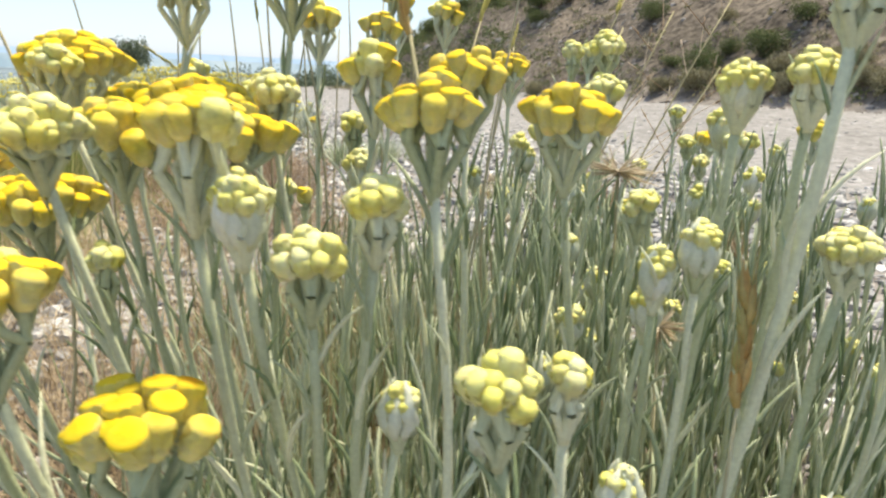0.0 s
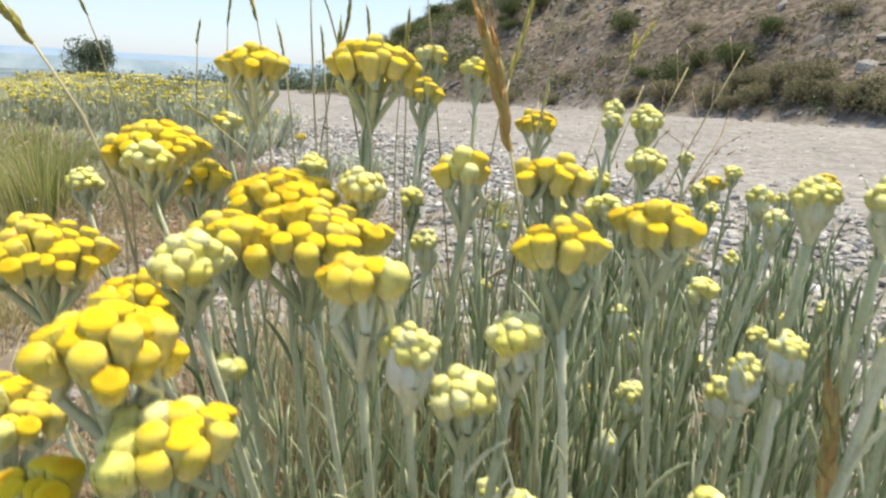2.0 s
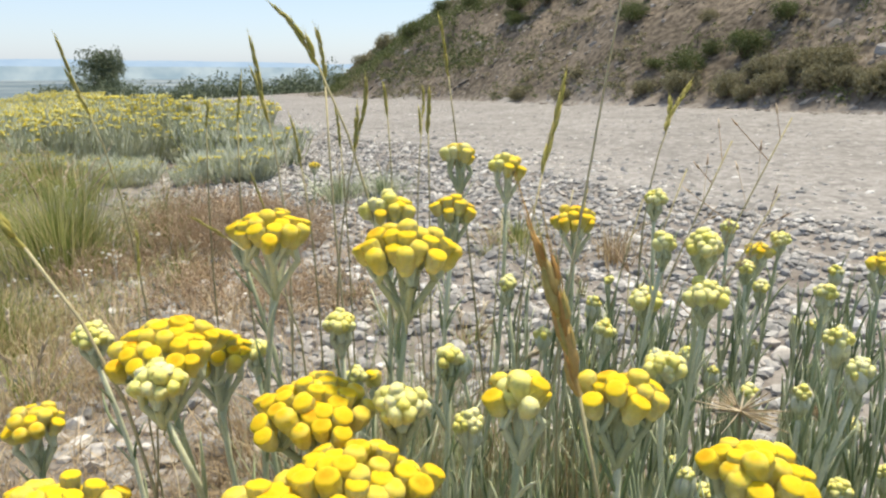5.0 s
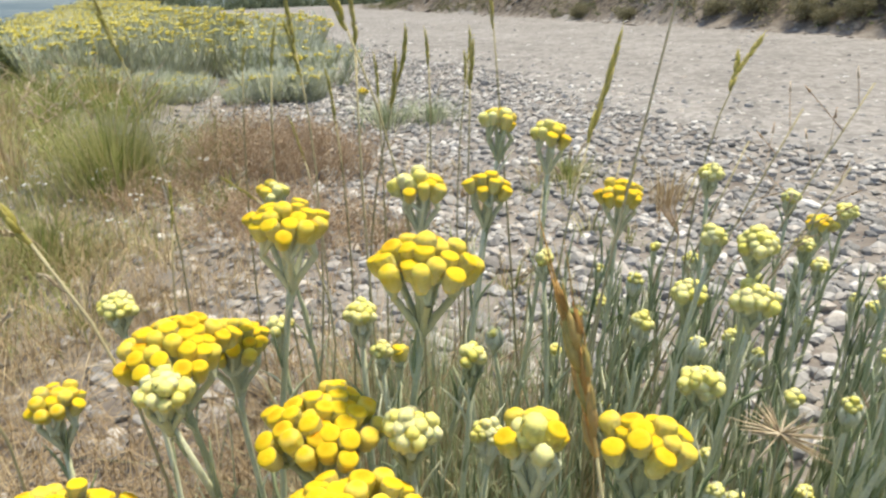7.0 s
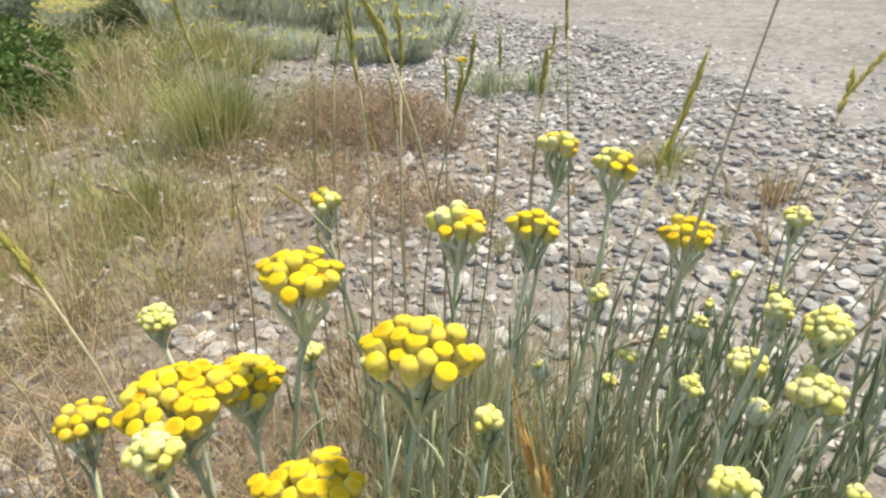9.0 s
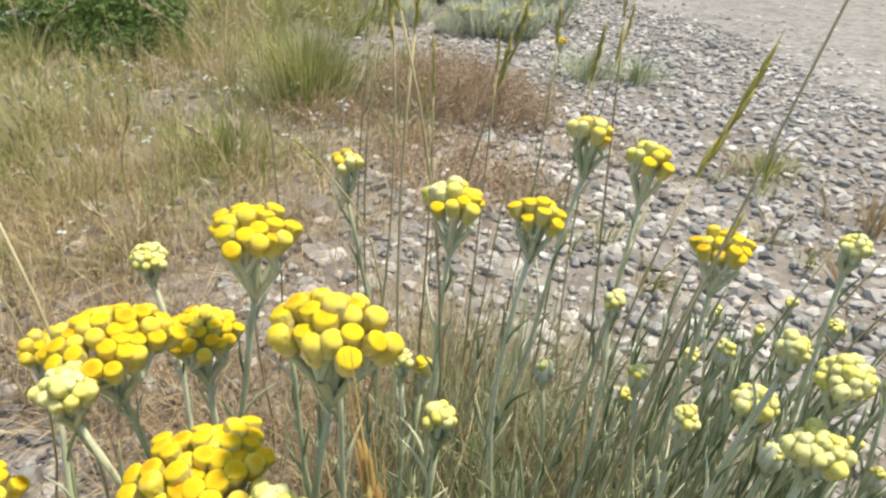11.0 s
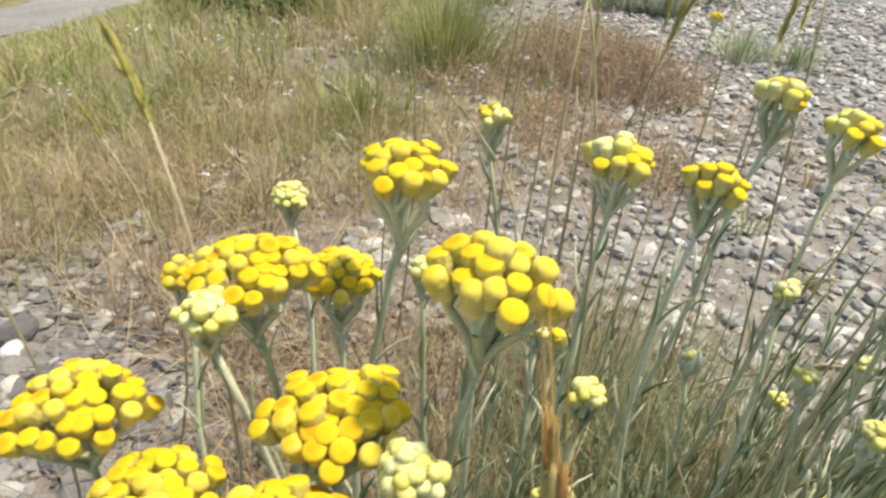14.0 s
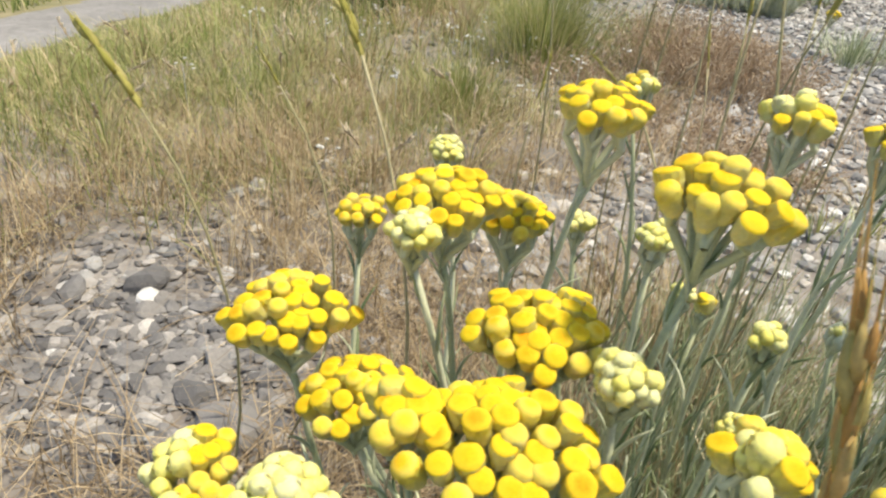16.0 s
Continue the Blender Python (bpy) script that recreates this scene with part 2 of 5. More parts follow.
# The ranges are unlit: distance haze is painted in as blue emission.
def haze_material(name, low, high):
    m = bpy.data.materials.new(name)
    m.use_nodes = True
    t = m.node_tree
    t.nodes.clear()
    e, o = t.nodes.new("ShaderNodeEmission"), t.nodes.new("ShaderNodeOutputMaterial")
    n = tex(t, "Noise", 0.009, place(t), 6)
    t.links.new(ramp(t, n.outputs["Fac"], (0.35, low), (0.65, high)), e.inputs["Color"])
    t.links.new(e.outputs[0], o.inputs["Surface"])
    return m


# ---- mesh building ----
def unit(v):
    return v / (np.linalg.norm(v) + 1e-12)


class Mesh:
    """Collects vertices and faces, and becomes one Blender mesh."""

    def __init__(self):
        self.v, self.f, self.m, self.n = [], [], [], 0

    def add(self, verts, faces, mat=0):
        self.v.append(np.asarray(verts, float))
        self.f += [tuple(i + self.n for i in f) for f in faces]
        self.m += [mat] * len(faces)
        self.n += len(verts)

    def many(self, verts, faces, mat=0):
        """Adds alike pieces at once: verts is pieces x corners x 3, faces the corners of one piece."""
        n, k = verts.shape[:2]
        f = np.asarray(faces)
        self.v.append(verts.reshape(-1, 3))
        self.f += map(tuple, (f[None] + self.n + (np.arange(n) * k)[:, None, None]).reshape(-1, f.shape[1]).tolist())
        self.m += [mat] * (n * len(f))
        self.n += n * k

    def tube(self, pts, radii, sides=5, mat=0, cap=True):
        pts = np.asarray(pts, float)
        k = len(pts)
        verts = []
        for i in range(k):
            d = unit(pts[min(i + 1, k - 1)] - pts[max(i - 1, 0)])
            a = unit(np.cross(d, (0.31, 0.95, 0.05)))
            b = np.cross(d, a)
            for j in range(sides):
                w = 2 * math.pi * j / sides
                verts.append(pts[i] + radii[i] * (a * math.cos(w) + b * math.sin(w)))
        faces = [(i * sides + j, i * sides + (j + 1) % sides, (i + 1) * sides + (j + 1) % sides, (i + 1) * sides + j) for i in range(k - 1) for j in range(sides)]
        if cap:
            faces += [tuple(range(sides))[::-1], tuple((k - 1) * sides + j for j in range(sides))]
        self.add(verts, faces, mat)

    def blade(self, pts, width, side, mat=0, keel=0.25):
        """A folded, tapering grass or leaf blade along pts."""
        pts = np.asarray(pts, float)
        k = len(pts)
        verts = []
        for i in range(k):
            d = unit(pts[min(i + 1, k - 1)] - pts[max(i - 1, 0)])
            s = unit(side - d * (side @ d))
            up = np.cross(s, d)
            w = width * (1 - (i / (k - 1)) ** 2 * 0.95) * 0.5
            verts += [pts[i] - s * w, pts[i] - up * w * keel * 2, pts[i] + s * w]
        faces = []
        for i in range(k - 1):
            a, b = 3 * i, 3 * i + 3
            faces += [(a, a + 1, b + 1, b), (a + 1, a + 2, b + 2, b + 1)]
        self.add(verts, faces, mat)

    def data(self, name, mats, smooth=True):
        me = bpy.data.meshes.new(name)
        me.from_pydata(np.concatenate(self.v).tolist() if self.v else [], [], self.f)
        for m in mats:
            me.materials.append(m)
        me.polygons.foreach_set("material_index", self.m)
        if smooth:
            me.polygons.foreach_set("use_smooth", [True] * len(me.polygons))
        me.update()
        return me


def part(name, data, parent, m=None, label=""):
    ob = new(name, data)
    ob.parent = parent
    if m is not None:
        ob.matrix_basis = m
    if label:
        tagged(ob, label)
    return ob


def thing(name, at, label, category, group=""):
    ob = new(name)
    ob.location = at
    ob.empty_display_size = 0.01
    return tagged(ob, label, category, group)


# ---- the lie of the land ----
FALL = math.tan(radians(3.2))


def sstep(a, b, x):
    t = np.clip((x - a) / (b - a), 0, 1)
    return t * t * (3 - 2 * t)


def smin(a, b, k):
    h = np.clip(0.5 + 0.5 * (b - a) / k, 0, 1)
    return b * (1 - h) + a * h - k * h * (1 - h)


def lumps(x, y, f):
    return (np.sin(f * x * 1.7 + 1.3 * np.sin(f * y * 0.9)) + np.sin(f * y * 1.3 + 1.7 * np.sin(f * x * 1.1 + 2)) + 0.6 * np.sin(f * (x + y) * 2.9 + 1)) / 2.6


def across(x, y):
    return 0.85 * x + 0.53 * y


def along(x, y):
    return -0.53 * x + 0.85 * y


def hill_height(x, y):
    d = across(x, y) - 2.95 + 0.12 * lumps(x, y, 1.1)
    e = 0.97 * (x + 2.5) + 0.25 * (y - 9.7) + 0.2 * lumps(x, y, 0.8)
    face = np.maximum(d, 0) * 0.72
    face = smin(face, 2.6 + 0.22 * np.maximum(d - 3.6, 0), 0.5)
    nose = np.maximum(e, 0) * 0.66
    nose = smin(nose, 1.15 + 0.30 * np.maximum(e - 1.7, 0), 0.4)
    h = np.maximum(smin(face, nose, 0.15), 0)
    return h * (1 + 0.10 * lumps(x, y, 2.3)) * (d > -0.3) + (0.05 * lumps(x, y, 6.0) + 0.025 * lumps(x, y, 15.0)) * sstep(0.1, 0.6, h)


def height(x, y):
    x, y = np.asarray(x, float), np.asarray(y, float)
    n, s = across(x, y), along(x, y)
    z = FALL * np.clip(x, -12, 6)
    q = np.maximum(-0.60 - n, 0)
    z = z - 0.30 * (np.sqrt(q * q + 0.02) - 0.1414) * (q > 0) * np.exp(-q / 9.0) - 1.6 * (1 - np.exp(-q / 9.0)) * (q > 0)
    r = np.hypot(x, y)
    z = z - 0.10 * np.maximum(s - 13, 0) * np.exp(-np.maximum(s - 13, 0) / 300) - 55 * sstep(40, 900, r)
    z = z + hill_height(x, y) * (1 - sstep(60, 300, r))
    return z + 0.006 * lumps(x, y, 7.0) * sstep(0.2, 1.0, r) + 0.003 * lumps(x, y, 23.0)


def on(x, y, dz=0.0):
    return (x, y, float(height(x, y)) + dz)


# ---- ground, road, track, distance ----
def ground_sheet():
    radii = np.concatenate([np.linspace(0.05, 3.0, 100), np.linspace(3.05, 18, 170), np.geomspace(18.5, 4700, 60)])
    # the sheet is finer on the side where the clip looks
    ang = np.concatenate([np.linspace(-95, 60, 300), np.linspace(60, 265, 60)[1:-1]])
    aa = np.radians(ang)
    k = len(aa)
    xs, ys = np.outer(radii, np.sin(aa)).ravel(), np.outer(radii, np.cos(aa)).ravel() + 0.3
    zs = height(xs, ys)
    verts = np.stack([xs, ys, zs], 1).tolist() + [on(0, 0.3)]
    faces = [(i * k + j, i * k + (j + 1) % k, (i + 1) * k + (j + 1) % k, (i + 1) * k + j) for i in range(len(radii) - 1) for j in range(k)]
    c = len(verts) - 1
    faces += [(c, (j + 1) % k, j) for j in range(k)]
    me = bpy.data.meshes.new("ground")
    me.from_pydata(verts, [], faces)
    n, r = across(xs, ys), np.hypot(xs, ys)
    ragged = 0.25 * lumps(xs, ys, 3.0)
    masks = {"hill": sstep(2.85, 3.15, n + 0.3 * ragged) * (hill_height(xs, ys) > 0.01) * (1 - sstep(30, 60, r)),
             "meadow": sstep(0.55, 0.95, -n + ragged) * (1 - sstep(40, 80, r)) + sstep(12, 18, r) * (n < 2.9),
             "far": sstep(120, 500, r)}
    for name, values in masks.items():
        a = me.attributes.new(name, "FLOAT", "POINT")
        a.data.foreach_set("value", np.append(np.clip(values, 0, 1), 0).astype(np.float32))
    me.polygons.foreach_set("use_smooth", [True] * len(me.polygons))
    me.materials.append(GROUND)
    return tagged(new("ground", me), "stony verge, meadow slope and bare bank of pale earth", "ground", kind="structure")


def strip(name, n0, n1, s0, s1, rows, cols, lift, material, label, ragged):
    verts, faces = [], []
    ss = np.concatenate([np.linspace(s0, s1, rows)])
    for s in ss:
        for j in range(cols):
            u = j / (cols - 1)
            w = ragged * (lumps(s, 0.0, 2.1) + 0.6 * lumps(s, 3.0, 6.3))
            n = n0 + (n1 - n0) * u + w * (1 - 2 * u) * (u in (0.0, 1.0)) + w * 0.5 * (1 - 2 * u)
            x, y = 0.847 * n - 0.528 * s, 0.528 * n + 0.847 * s
            crown = lift if 0 < j < cols - 1 else -0.012
            verts.append((x, y, float(height(x, y)) + crown))
    for i in range(len(ss) - 1):
        for j in range(cols - 1):
            a = i * cols + j
            faces.append((a, a + 1, a + cols + 1, a + cols))
    me = bpy.data.meshes.new(name)
    me.from_pydata(verts, [], [f[::-1] for f in faces])
    me.polygons.foreach_set("use_smooth", [True] * len(me.polygons))
    me.materials.append(material)
    return tagged(new(name, me), label, "road", kind="structure")


ground = ground_sheet()
road = strip("road", 1.0, 2.98, -9.0, 13.0, 330, 36, 0.004, ROAD, "pale dusty dirt road with loose gravel", 0.07)
track = strip("lower_road", -5.25, -8.0, -6.0, 24.0, 200, 14, 0.02, ROAD, "pale dirt road below the meadow slope", 0.25)


def mountain_range(name, dist, a0, a1, low, high, seed, material, label):
    verts, faces = [], []
    k = 160
    for i in range(k):
        u = i / (k - 1)
        a = radians(a0 + (a1 - a0) * u)
        h = high * (0.55 + 0.45 * lumps(u * 7 + seed, seed, 1.0) + 0.12 * lumps(u * 40, seed, 1.0)) * (0.35 + 0.65 * math.sin(math.pi * u) ** 0.5)
        for z, r in ((low, dist), (h * 0.5, dist + 60), (h, dist + 180)):
            verts.append((r * math.sin(a), r * math.cos(a), z))
    for i in range(k - 1):
        for j in (0, 1):
            faces.append((3 * i + j, 3 * i + 3 + j, 3 * i + 4 + j, 3 * i + 1 + j))
    me = bpy.data.meshes.new(name)
    me.from_pydata(verts, [], faces)
    me.materials.append(material)
    return tagged(new(name, me), label, "mountains", kind="structure")


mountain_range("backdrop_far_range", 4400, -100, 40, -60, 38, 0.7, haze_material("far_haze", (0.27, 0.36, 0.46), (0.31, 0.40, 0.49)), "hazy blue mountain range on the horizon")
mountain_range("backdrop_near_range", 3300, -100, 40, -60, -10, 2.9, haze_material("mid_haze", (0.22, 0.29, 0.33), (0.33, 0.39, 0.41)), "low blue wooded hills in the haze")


# ---- stones ----
ICO = bmesh.new()
bmesh.ops.create_icosphere(ICO, subdivisions=1, radius=1.0)
ICO1 = (np.array([v.co[:] for v in ICO.verts]), [tuple(v.index for v in f.verts) for f in ICO.faces])
bmesh.ops.subdivide_edges(ICO, edges=ICO.edges[:], cuts=1, use_grid_fill=True)
ICO2 = (np.array([unit(np.array(v.co[:])) for v in ICO.verts]), [tuple(v.index for v in f.verts) for f in ICO.faces])
ICO.free()


def stone_shape(rng, ico, planes=7):
    """An angular pebble: a ball cut flat by random planes, flattened and stretched."""
    v = ico[0].copy()
    for _ in range(planes):
        d = unit(rng.normal(size=3))
        c = rng.uniform(0.45, 0.85)
        over = np.maximum(v @ d - c, 0)
        v -= over[:, None] * d
    v *= rng.uniform(0.96, 1.04, (len(v), 1))
    return v * np.array([1.0, rng.uniform(0.6, 0.95), rng.uniform(0.4, 0.75)])


def turned(v, rng):
    a, tilt = rng.uniform(0, 6.283), rng.uniform(-0.35, 0.35)
    m = np.array(Euler((tilt, rng.uniform(-0.35, 0.35), a)).to_matrix())
    return v @ m.T


def stone_size(rng, lo, hi, k=2.2):
    return lo + (hi - lo) * rng.random() ** k


rng = np.random.default_rng(11)
SHAPES = []
for _ in range(14):
    g = Mesh()
    g.add(stone_shape(rng, ICO2), ICO2[1])
    SHAPES.append(g.data("stone", [STONE], smooth=False))


SLABS = []
for _ in range(6):
    g = Mesh()
    g.add(stone_shape(rng, ICO2, 12), ICO2[1])
    SLABS.append(g.data("stone", [DULLSTONE], smooth=False))


def lay_stone(x, y, r, flat=1.0, slab=False):
    me = (SLABS if slab else SHAPES)[rng.integers(6 if slab else len(SHAPES))]
    m = Matrix.Translation(on(x, y, r * 0.22 * flat)) @ Euler((rng.uniform(-0.3, 0.3), rng.uniform(-0.3, 0.3), rng.uniform(0, 6.283))).to_matrix().to_4x4() @ Matrix.Diagonal((r, r, r * flat, 1))
    return part("stone", me, ground, m)


CHIPS = np.stack([stone_shape(rng, ICO1, 5) for _ in range(120)])


def slope_frames(x, y):
    """For each spot a frame whose third axis stands off the ground."""
    e = 0.02
    nx, ny = (height(x - e, y) - height(x + e, y)) / (2 * e), (height(x, y - e) - height(x, y + e)) / (2 * e)
    n = np.stack([nx, ny, np.ones_like(nx)], 1)
    n /= np.linalg.norm(n, axis=1)[:, None]
    a = np.stack([n[:, 2], np.zeros_like(nx), -n[:, 0]], 1)
    a /= np.linalg.norm(a, axis=1)[:, None]
    return np.stack([a, np.cross(n, a), n], 2)


def spun(n, tilt):
    a, b, c = rng.uniform(0, 6.283, n), rng.normal(0, tilt, n), rng.normal(0, tilt, n)
    m = np.zeros((n, 3, 3))
    ca, sa, cb, sb, cc, sc = np.cos(a), np.sin(a), np.cos(b), np.sin(b), np.cos(c), np.sin(c)
    m[:, 0, 0], m[:, 0, 1], m[:, 0, 2] = ca * cb, ca * sb * sc - sa * cc, ca * sb * cc + sa * sc
    m[:, 1, 0], m[:, 1, 1], m[:, 1, 2] = sa * cb, sa * sb * sc + ca * cc, sa * sb * cc - ca * sc
    m[:, 2, 0], m[:, 2, 1], m[:, 2, 2] = -sb, cb * sc, cb * cc
    return m


def scatter_stones(name, spots, lo, hi, label, k=2.2, material=None, flat=1.0, sink=0.2, tilt=0.22):
    x, y = spots
    n = len(x)
    r = lo + (hi - lo) * rng.random(n) ** k
    v = CHIPS[rng.integers(0, len(CHIPS), n)] * np.array([1, 1, flat])
    turn = slope_frames(x, y) @ spun(n, tilt)
    v = np.einsum("nij,nkj->nki", turn, v) * r[:, None, None]
    v += np.stack([x, y, height(x, y) + r * sink * flat], 1)[:, None, :]
    g = Mesh()
    g.many(v, ICO1[1])
    ob = new(name, g.data(name, [material or STONES], smooth=False))
    return tagged(ob, label, "gravel", kind="stuff")


def in_road(n, s):
    return 0.847 * n - 0.528 * s, 0.528 * n + 0.847 * s


def gathered(count, draw):
    """Draws batches of spots until count of them are kept."""
    xs, ys, have = [], [], 0
    while have < count:
        x, y, keep = draw(count)
        xs.append(x[keep])
        ys.append(y[keep])
        have += int(keep.sum())
    return np.concatenate(xs)[:count], np.concatenate(ys)[:count]


def verge_spots(count):
    x, y = rng.uniform(-1.0, 1.5, count), rng.uniform(0.25, 2.9, count)
    n = across(x, y)
    keep = (n < 1.10 + 0.16 * rng.normal(size=count) + 0.10 * lumps(x, y, 3.1)) & (n > -0.35)
    left = -x - 0.02 - 0.36 * y + 0.08 * lumps(x, y, 6)     # thinner among the grass
    keep &= rng.random(count) > np.clip(0.12 + left * 2.4, 0, 0.85)
    keep &= ~((np.hypot((x + 0.13) / 0.16, (y - 0.30) / 0.15) < 1) & (rng.random(count) < 0.6))
    keep &= ~((y > 0.9) & (rng.random(count) < 0.15))
    return x, y, keep


def bare_spots(count):
    x, y = rng.normal(-0.34, 0.095, count), rng.normal(0.195, 0.055, count)
    return x, y, y > 0.02


def far_verge_spots(count):
    x, y = in_road(rng.normal(0.80, 0.27, count), rng.uniform(1.2, 9, count))
    return x, y, y > 0


def road_spots(count):
    x, y = in_road(0.95 + 1.98 * rng.beta(0.8, 1.7, count), rng.uniform(-1.5, 6.5, count))
    return x, y, lumps(x, y, 2.0) + rng.normal(0, 0.7, count) > -0.4


def bank_spots(count):
    x, y = in_road(2.85 + 3.2 * rng.beta(0.9, 1.2, count), rng.uniform(-1.8, 10.5, count))
    return x, y, lumps(x, y, 2.1) + 0.7 * lumps(x, y, 5.3) + rng.normal(0, 0.6, count) > -0.15


scatter_stones("verge_gravel", gathered(27000, verge_spots), 0.0024, 0.0130, "angular grey and beige gravel of the verge", 2.7)
scatter_stones("bare_gravel", gathered(2000, bare_spots), 0.0025, 0.010, "grey gravel between dry grass", 2.2, DULLSTONES, 0.7)
scatter_stones("far_gravel", gathered(3500, far_verge_spots), 0.005, 0.018, "grey gravel along the road edge")
scatter_stones("road_gravel", gathered(12000, road_spots), 0.0028, 0.014, "small loose stones on the dirt road", 3.0, flat=0.8)
scatter_stones("bank_rubble", gathered(11000, bank_spots), 0.005, 0.030, "broken grey and brown rock on the bank", 2.6, BANKROCK, 0.6, 0.1, 0.3)
scatter_stones("bank_ledges", gathered(650, bank_spots), 0.03, 0.095, "weathered rock ledges breaking through the bank", 2.0, BANKROCK, 0.45, -0.05, 0.25)

# ---- a flower of the everlasting: capitula, leaves, stems ----
def lathe(profile, sides, mats):
    g = Mesh()
    verts, k = [], len(profile)
    for r, z, _ in profile:
        for j in range(sides):
            a = 2 * math.pi * j / sides
            verts.append((r * math.cos(a), r * math.sin(a), z))
    verts.append((0, 0, profile[-1][1] + (0.08 if mats > 1 else 0.02)))
    for i in range(k - 1):
        g_f = [(i * sides + j, i * sides + (j + 1) % sides, (i + 1) * sides + (j + 1) % sides, (i + 1) * sides + j) for j in range(sides)]
        for f in g_f:
            g.f.append(f)
            g.m.append(profile[i + 1][2])
    for j in range(sides):
        g.f.append(((k - 1) * sides + j, (k - 1) * sides + (j + 1) % sides, k * sides))
        g.m.append(profile[-1][2])
    g.v.append(np.array(verts, float))
    g.n = len(verts)
    return g


def capitulum_mesh(kind, seed):
    """Unit flower head: one across. A deep bell of close bracts; an open one shows its flat disc of florets."""
    r = np.random.default_rng(seed)
    cup = [(0.10, -1.0, 0), (0.25, -0.93, 0), (0.36, -0.74, 0), (0.42, -0.42, 0), (0.452, -0.08, 0)]
    if kind == "open":
        g = lathe(cup + [(0.468, 0.05, 0), (0.462, 0.115, 0), (0.44, 0.16, 1), (0.40, 0.19, 1), (0.32, 0.222, 1), (0.22, 0.24, 1), (0.12, 0.25, 1)], 18, 1)
        mats = [BRACT, DISC]
    elif kind == "domed":
        g = lathe(cup + [(0.46, 0.08, 0), (0.43, 0.20, 0), (0.36, 0.285, 1), (0.26, 0.34, 1), (0.12, 0.37, 1)], 16, 1)
        mats = [BRACT, YOUNG]
    else:
        g = lathe([(0.12, -0.72, 0), (0.33, -0.58, 0), (0.46, -0.25, 0), (0.48, 0.02, 0), (0.42, 0.23, 0), (0.28, 0.36, 0)], 12, 1)
        mats = [PALE]
    v = g.v[0]
    v[:, :2] *= (1 + (0.05 if kind == "shut" else 0.016) * r.normal(size=len(v)))[:, None]
    v[:, 2] += 0.012 * r.normal(size=len(v))
    # overlapping bract tips round the cup, the last whorl standing about the rim
    rings = [(0, -0.45, 0.408, 0.0), (1, -0.17, 0.442, 0.0), (2, 0.06, 0.462, 0.0 if kind == "open" else -0.04)]
    if kind == "shut":
        rings = [(0, -0.34, 0.44, 0.0), (1, -0.04, 0.465, -0.03), (2, 0.20, 0.40, -0.12)]
    for ring, zc, rad, lean in rings:
        k = 9 if ring == 2 else 7
        for j in range(k):
            a = 2 * math.pi * (j + 0.5 * ring) / k + 0.14 * r.normal()
            o = np.array([math.cos(a), math.sin(a), 0])
            w = np.array([-math.sin(a), math.cos(a), 0])
            up = np.array([0, 0, 1.0])
            flare = 0.045 if kind == "shut" else 0.010
            c = o * (rad + 0.008 * r.random()) + up * (zc + 0.02 * r.normal())
            g.add([c - w * 0.16 - up * 0.15, c + w * 0.16 - up * 0.15, c + o * flare + w * 0.12 + up * 0.02, c + o * (0.004 + lean) + up * ((0.09 if ring < 2 else 0.075) + 0.02 * r.random()), c + o * flare - w * 0.12 + up * 0.02],
                  [(0, 1, 2, 3, 4)], 0)
    return g.data("capitulum", mats)


CAPS = {k: [capitulum_mesh(k, 10 * i + j) for j in range(3)] for i, k in enumerate(("open", "domed", "shut"))}


def leaf_mesh(seed, mats):
    """A narrow inrolled leaf, one long, growing along +z and leaning over to +x."""
    r = np.random.default_rng(seed)
    bend, wave = r.uniform(0.05, 0.40), r.uniform(-0.12, 0.12)
    pts = [(bend * u * u, wave * math.sin(3 * u), u * (1 - 0.12 * bend * u)) for u in np.linspace(0, 1, 6)]
    g = Mesh()
    g.tube(pts, [0.020, 0.028, 0.030, 0.026, 0.018, 0.004], 5)
    return g.data("leaf", mats)


LEAF_SHAPES = [leaf_mesh(s, [LEAF]) for s in range(8)]


def bud_leaf_mesh(seed):
    """A broad woolly leaf that hugs a shut bud: one long, curling over to +x."""
    r = np.random.default_rng(seed)
    g = Mesh()
    g.tube([(-0.10 * math.sin(math.pi * u * 0.9) + 0.16 * u * u, 0.03 * r.normal(), u) for u in np.linspace(0, 1, 7)], [0.07, 0.13, 0.16, 0.16, 0.12, 0.07, 0.015], 6)
    return g.data("leaf", [WHITE])


WOOL_SHAPES = [bud_leaf_mesh(s) for s in range(20, 24)]


def facing(d, twist=0.0):
    """Turns +z to the way d, twisted about it."""
    return (Vector(d).to_track_quat("Z", "Y").to_matrix() @ Matrix.Rotation(twist, 3, "Z")).to_4x4()


def leaf_frame(way, outward):
    """Turns a leaf's +z to the way it grows and its bend outwards."""
    z = unit(np.array(way, float))
    x = unit(np.array(outward, float) - z * (np.array(outward, float) @ z))
    return Matrix(np.stack([x, np.cross(z, x), z], 1).tolist()).to_4x4()


def curve_points(base, top, lean, k):
    """A stem that rises from base and curves to top; lean pushes its middle outwards."""
    base, top = np.array(base, float), np.array(top, float)
    mid = (base + top) / 2 + np.array([*lean, 0])
    return [(1 - u) ** 2 * base + 2 * u * (1 - u) * mid + u * u * top for u in np.linspace(0, 1, k)]


fl = np.random.default_rng(5)
PLANT_LEFT, PLANT_RIGHT = (-0.035, 0.215), (0.075, 0.235)


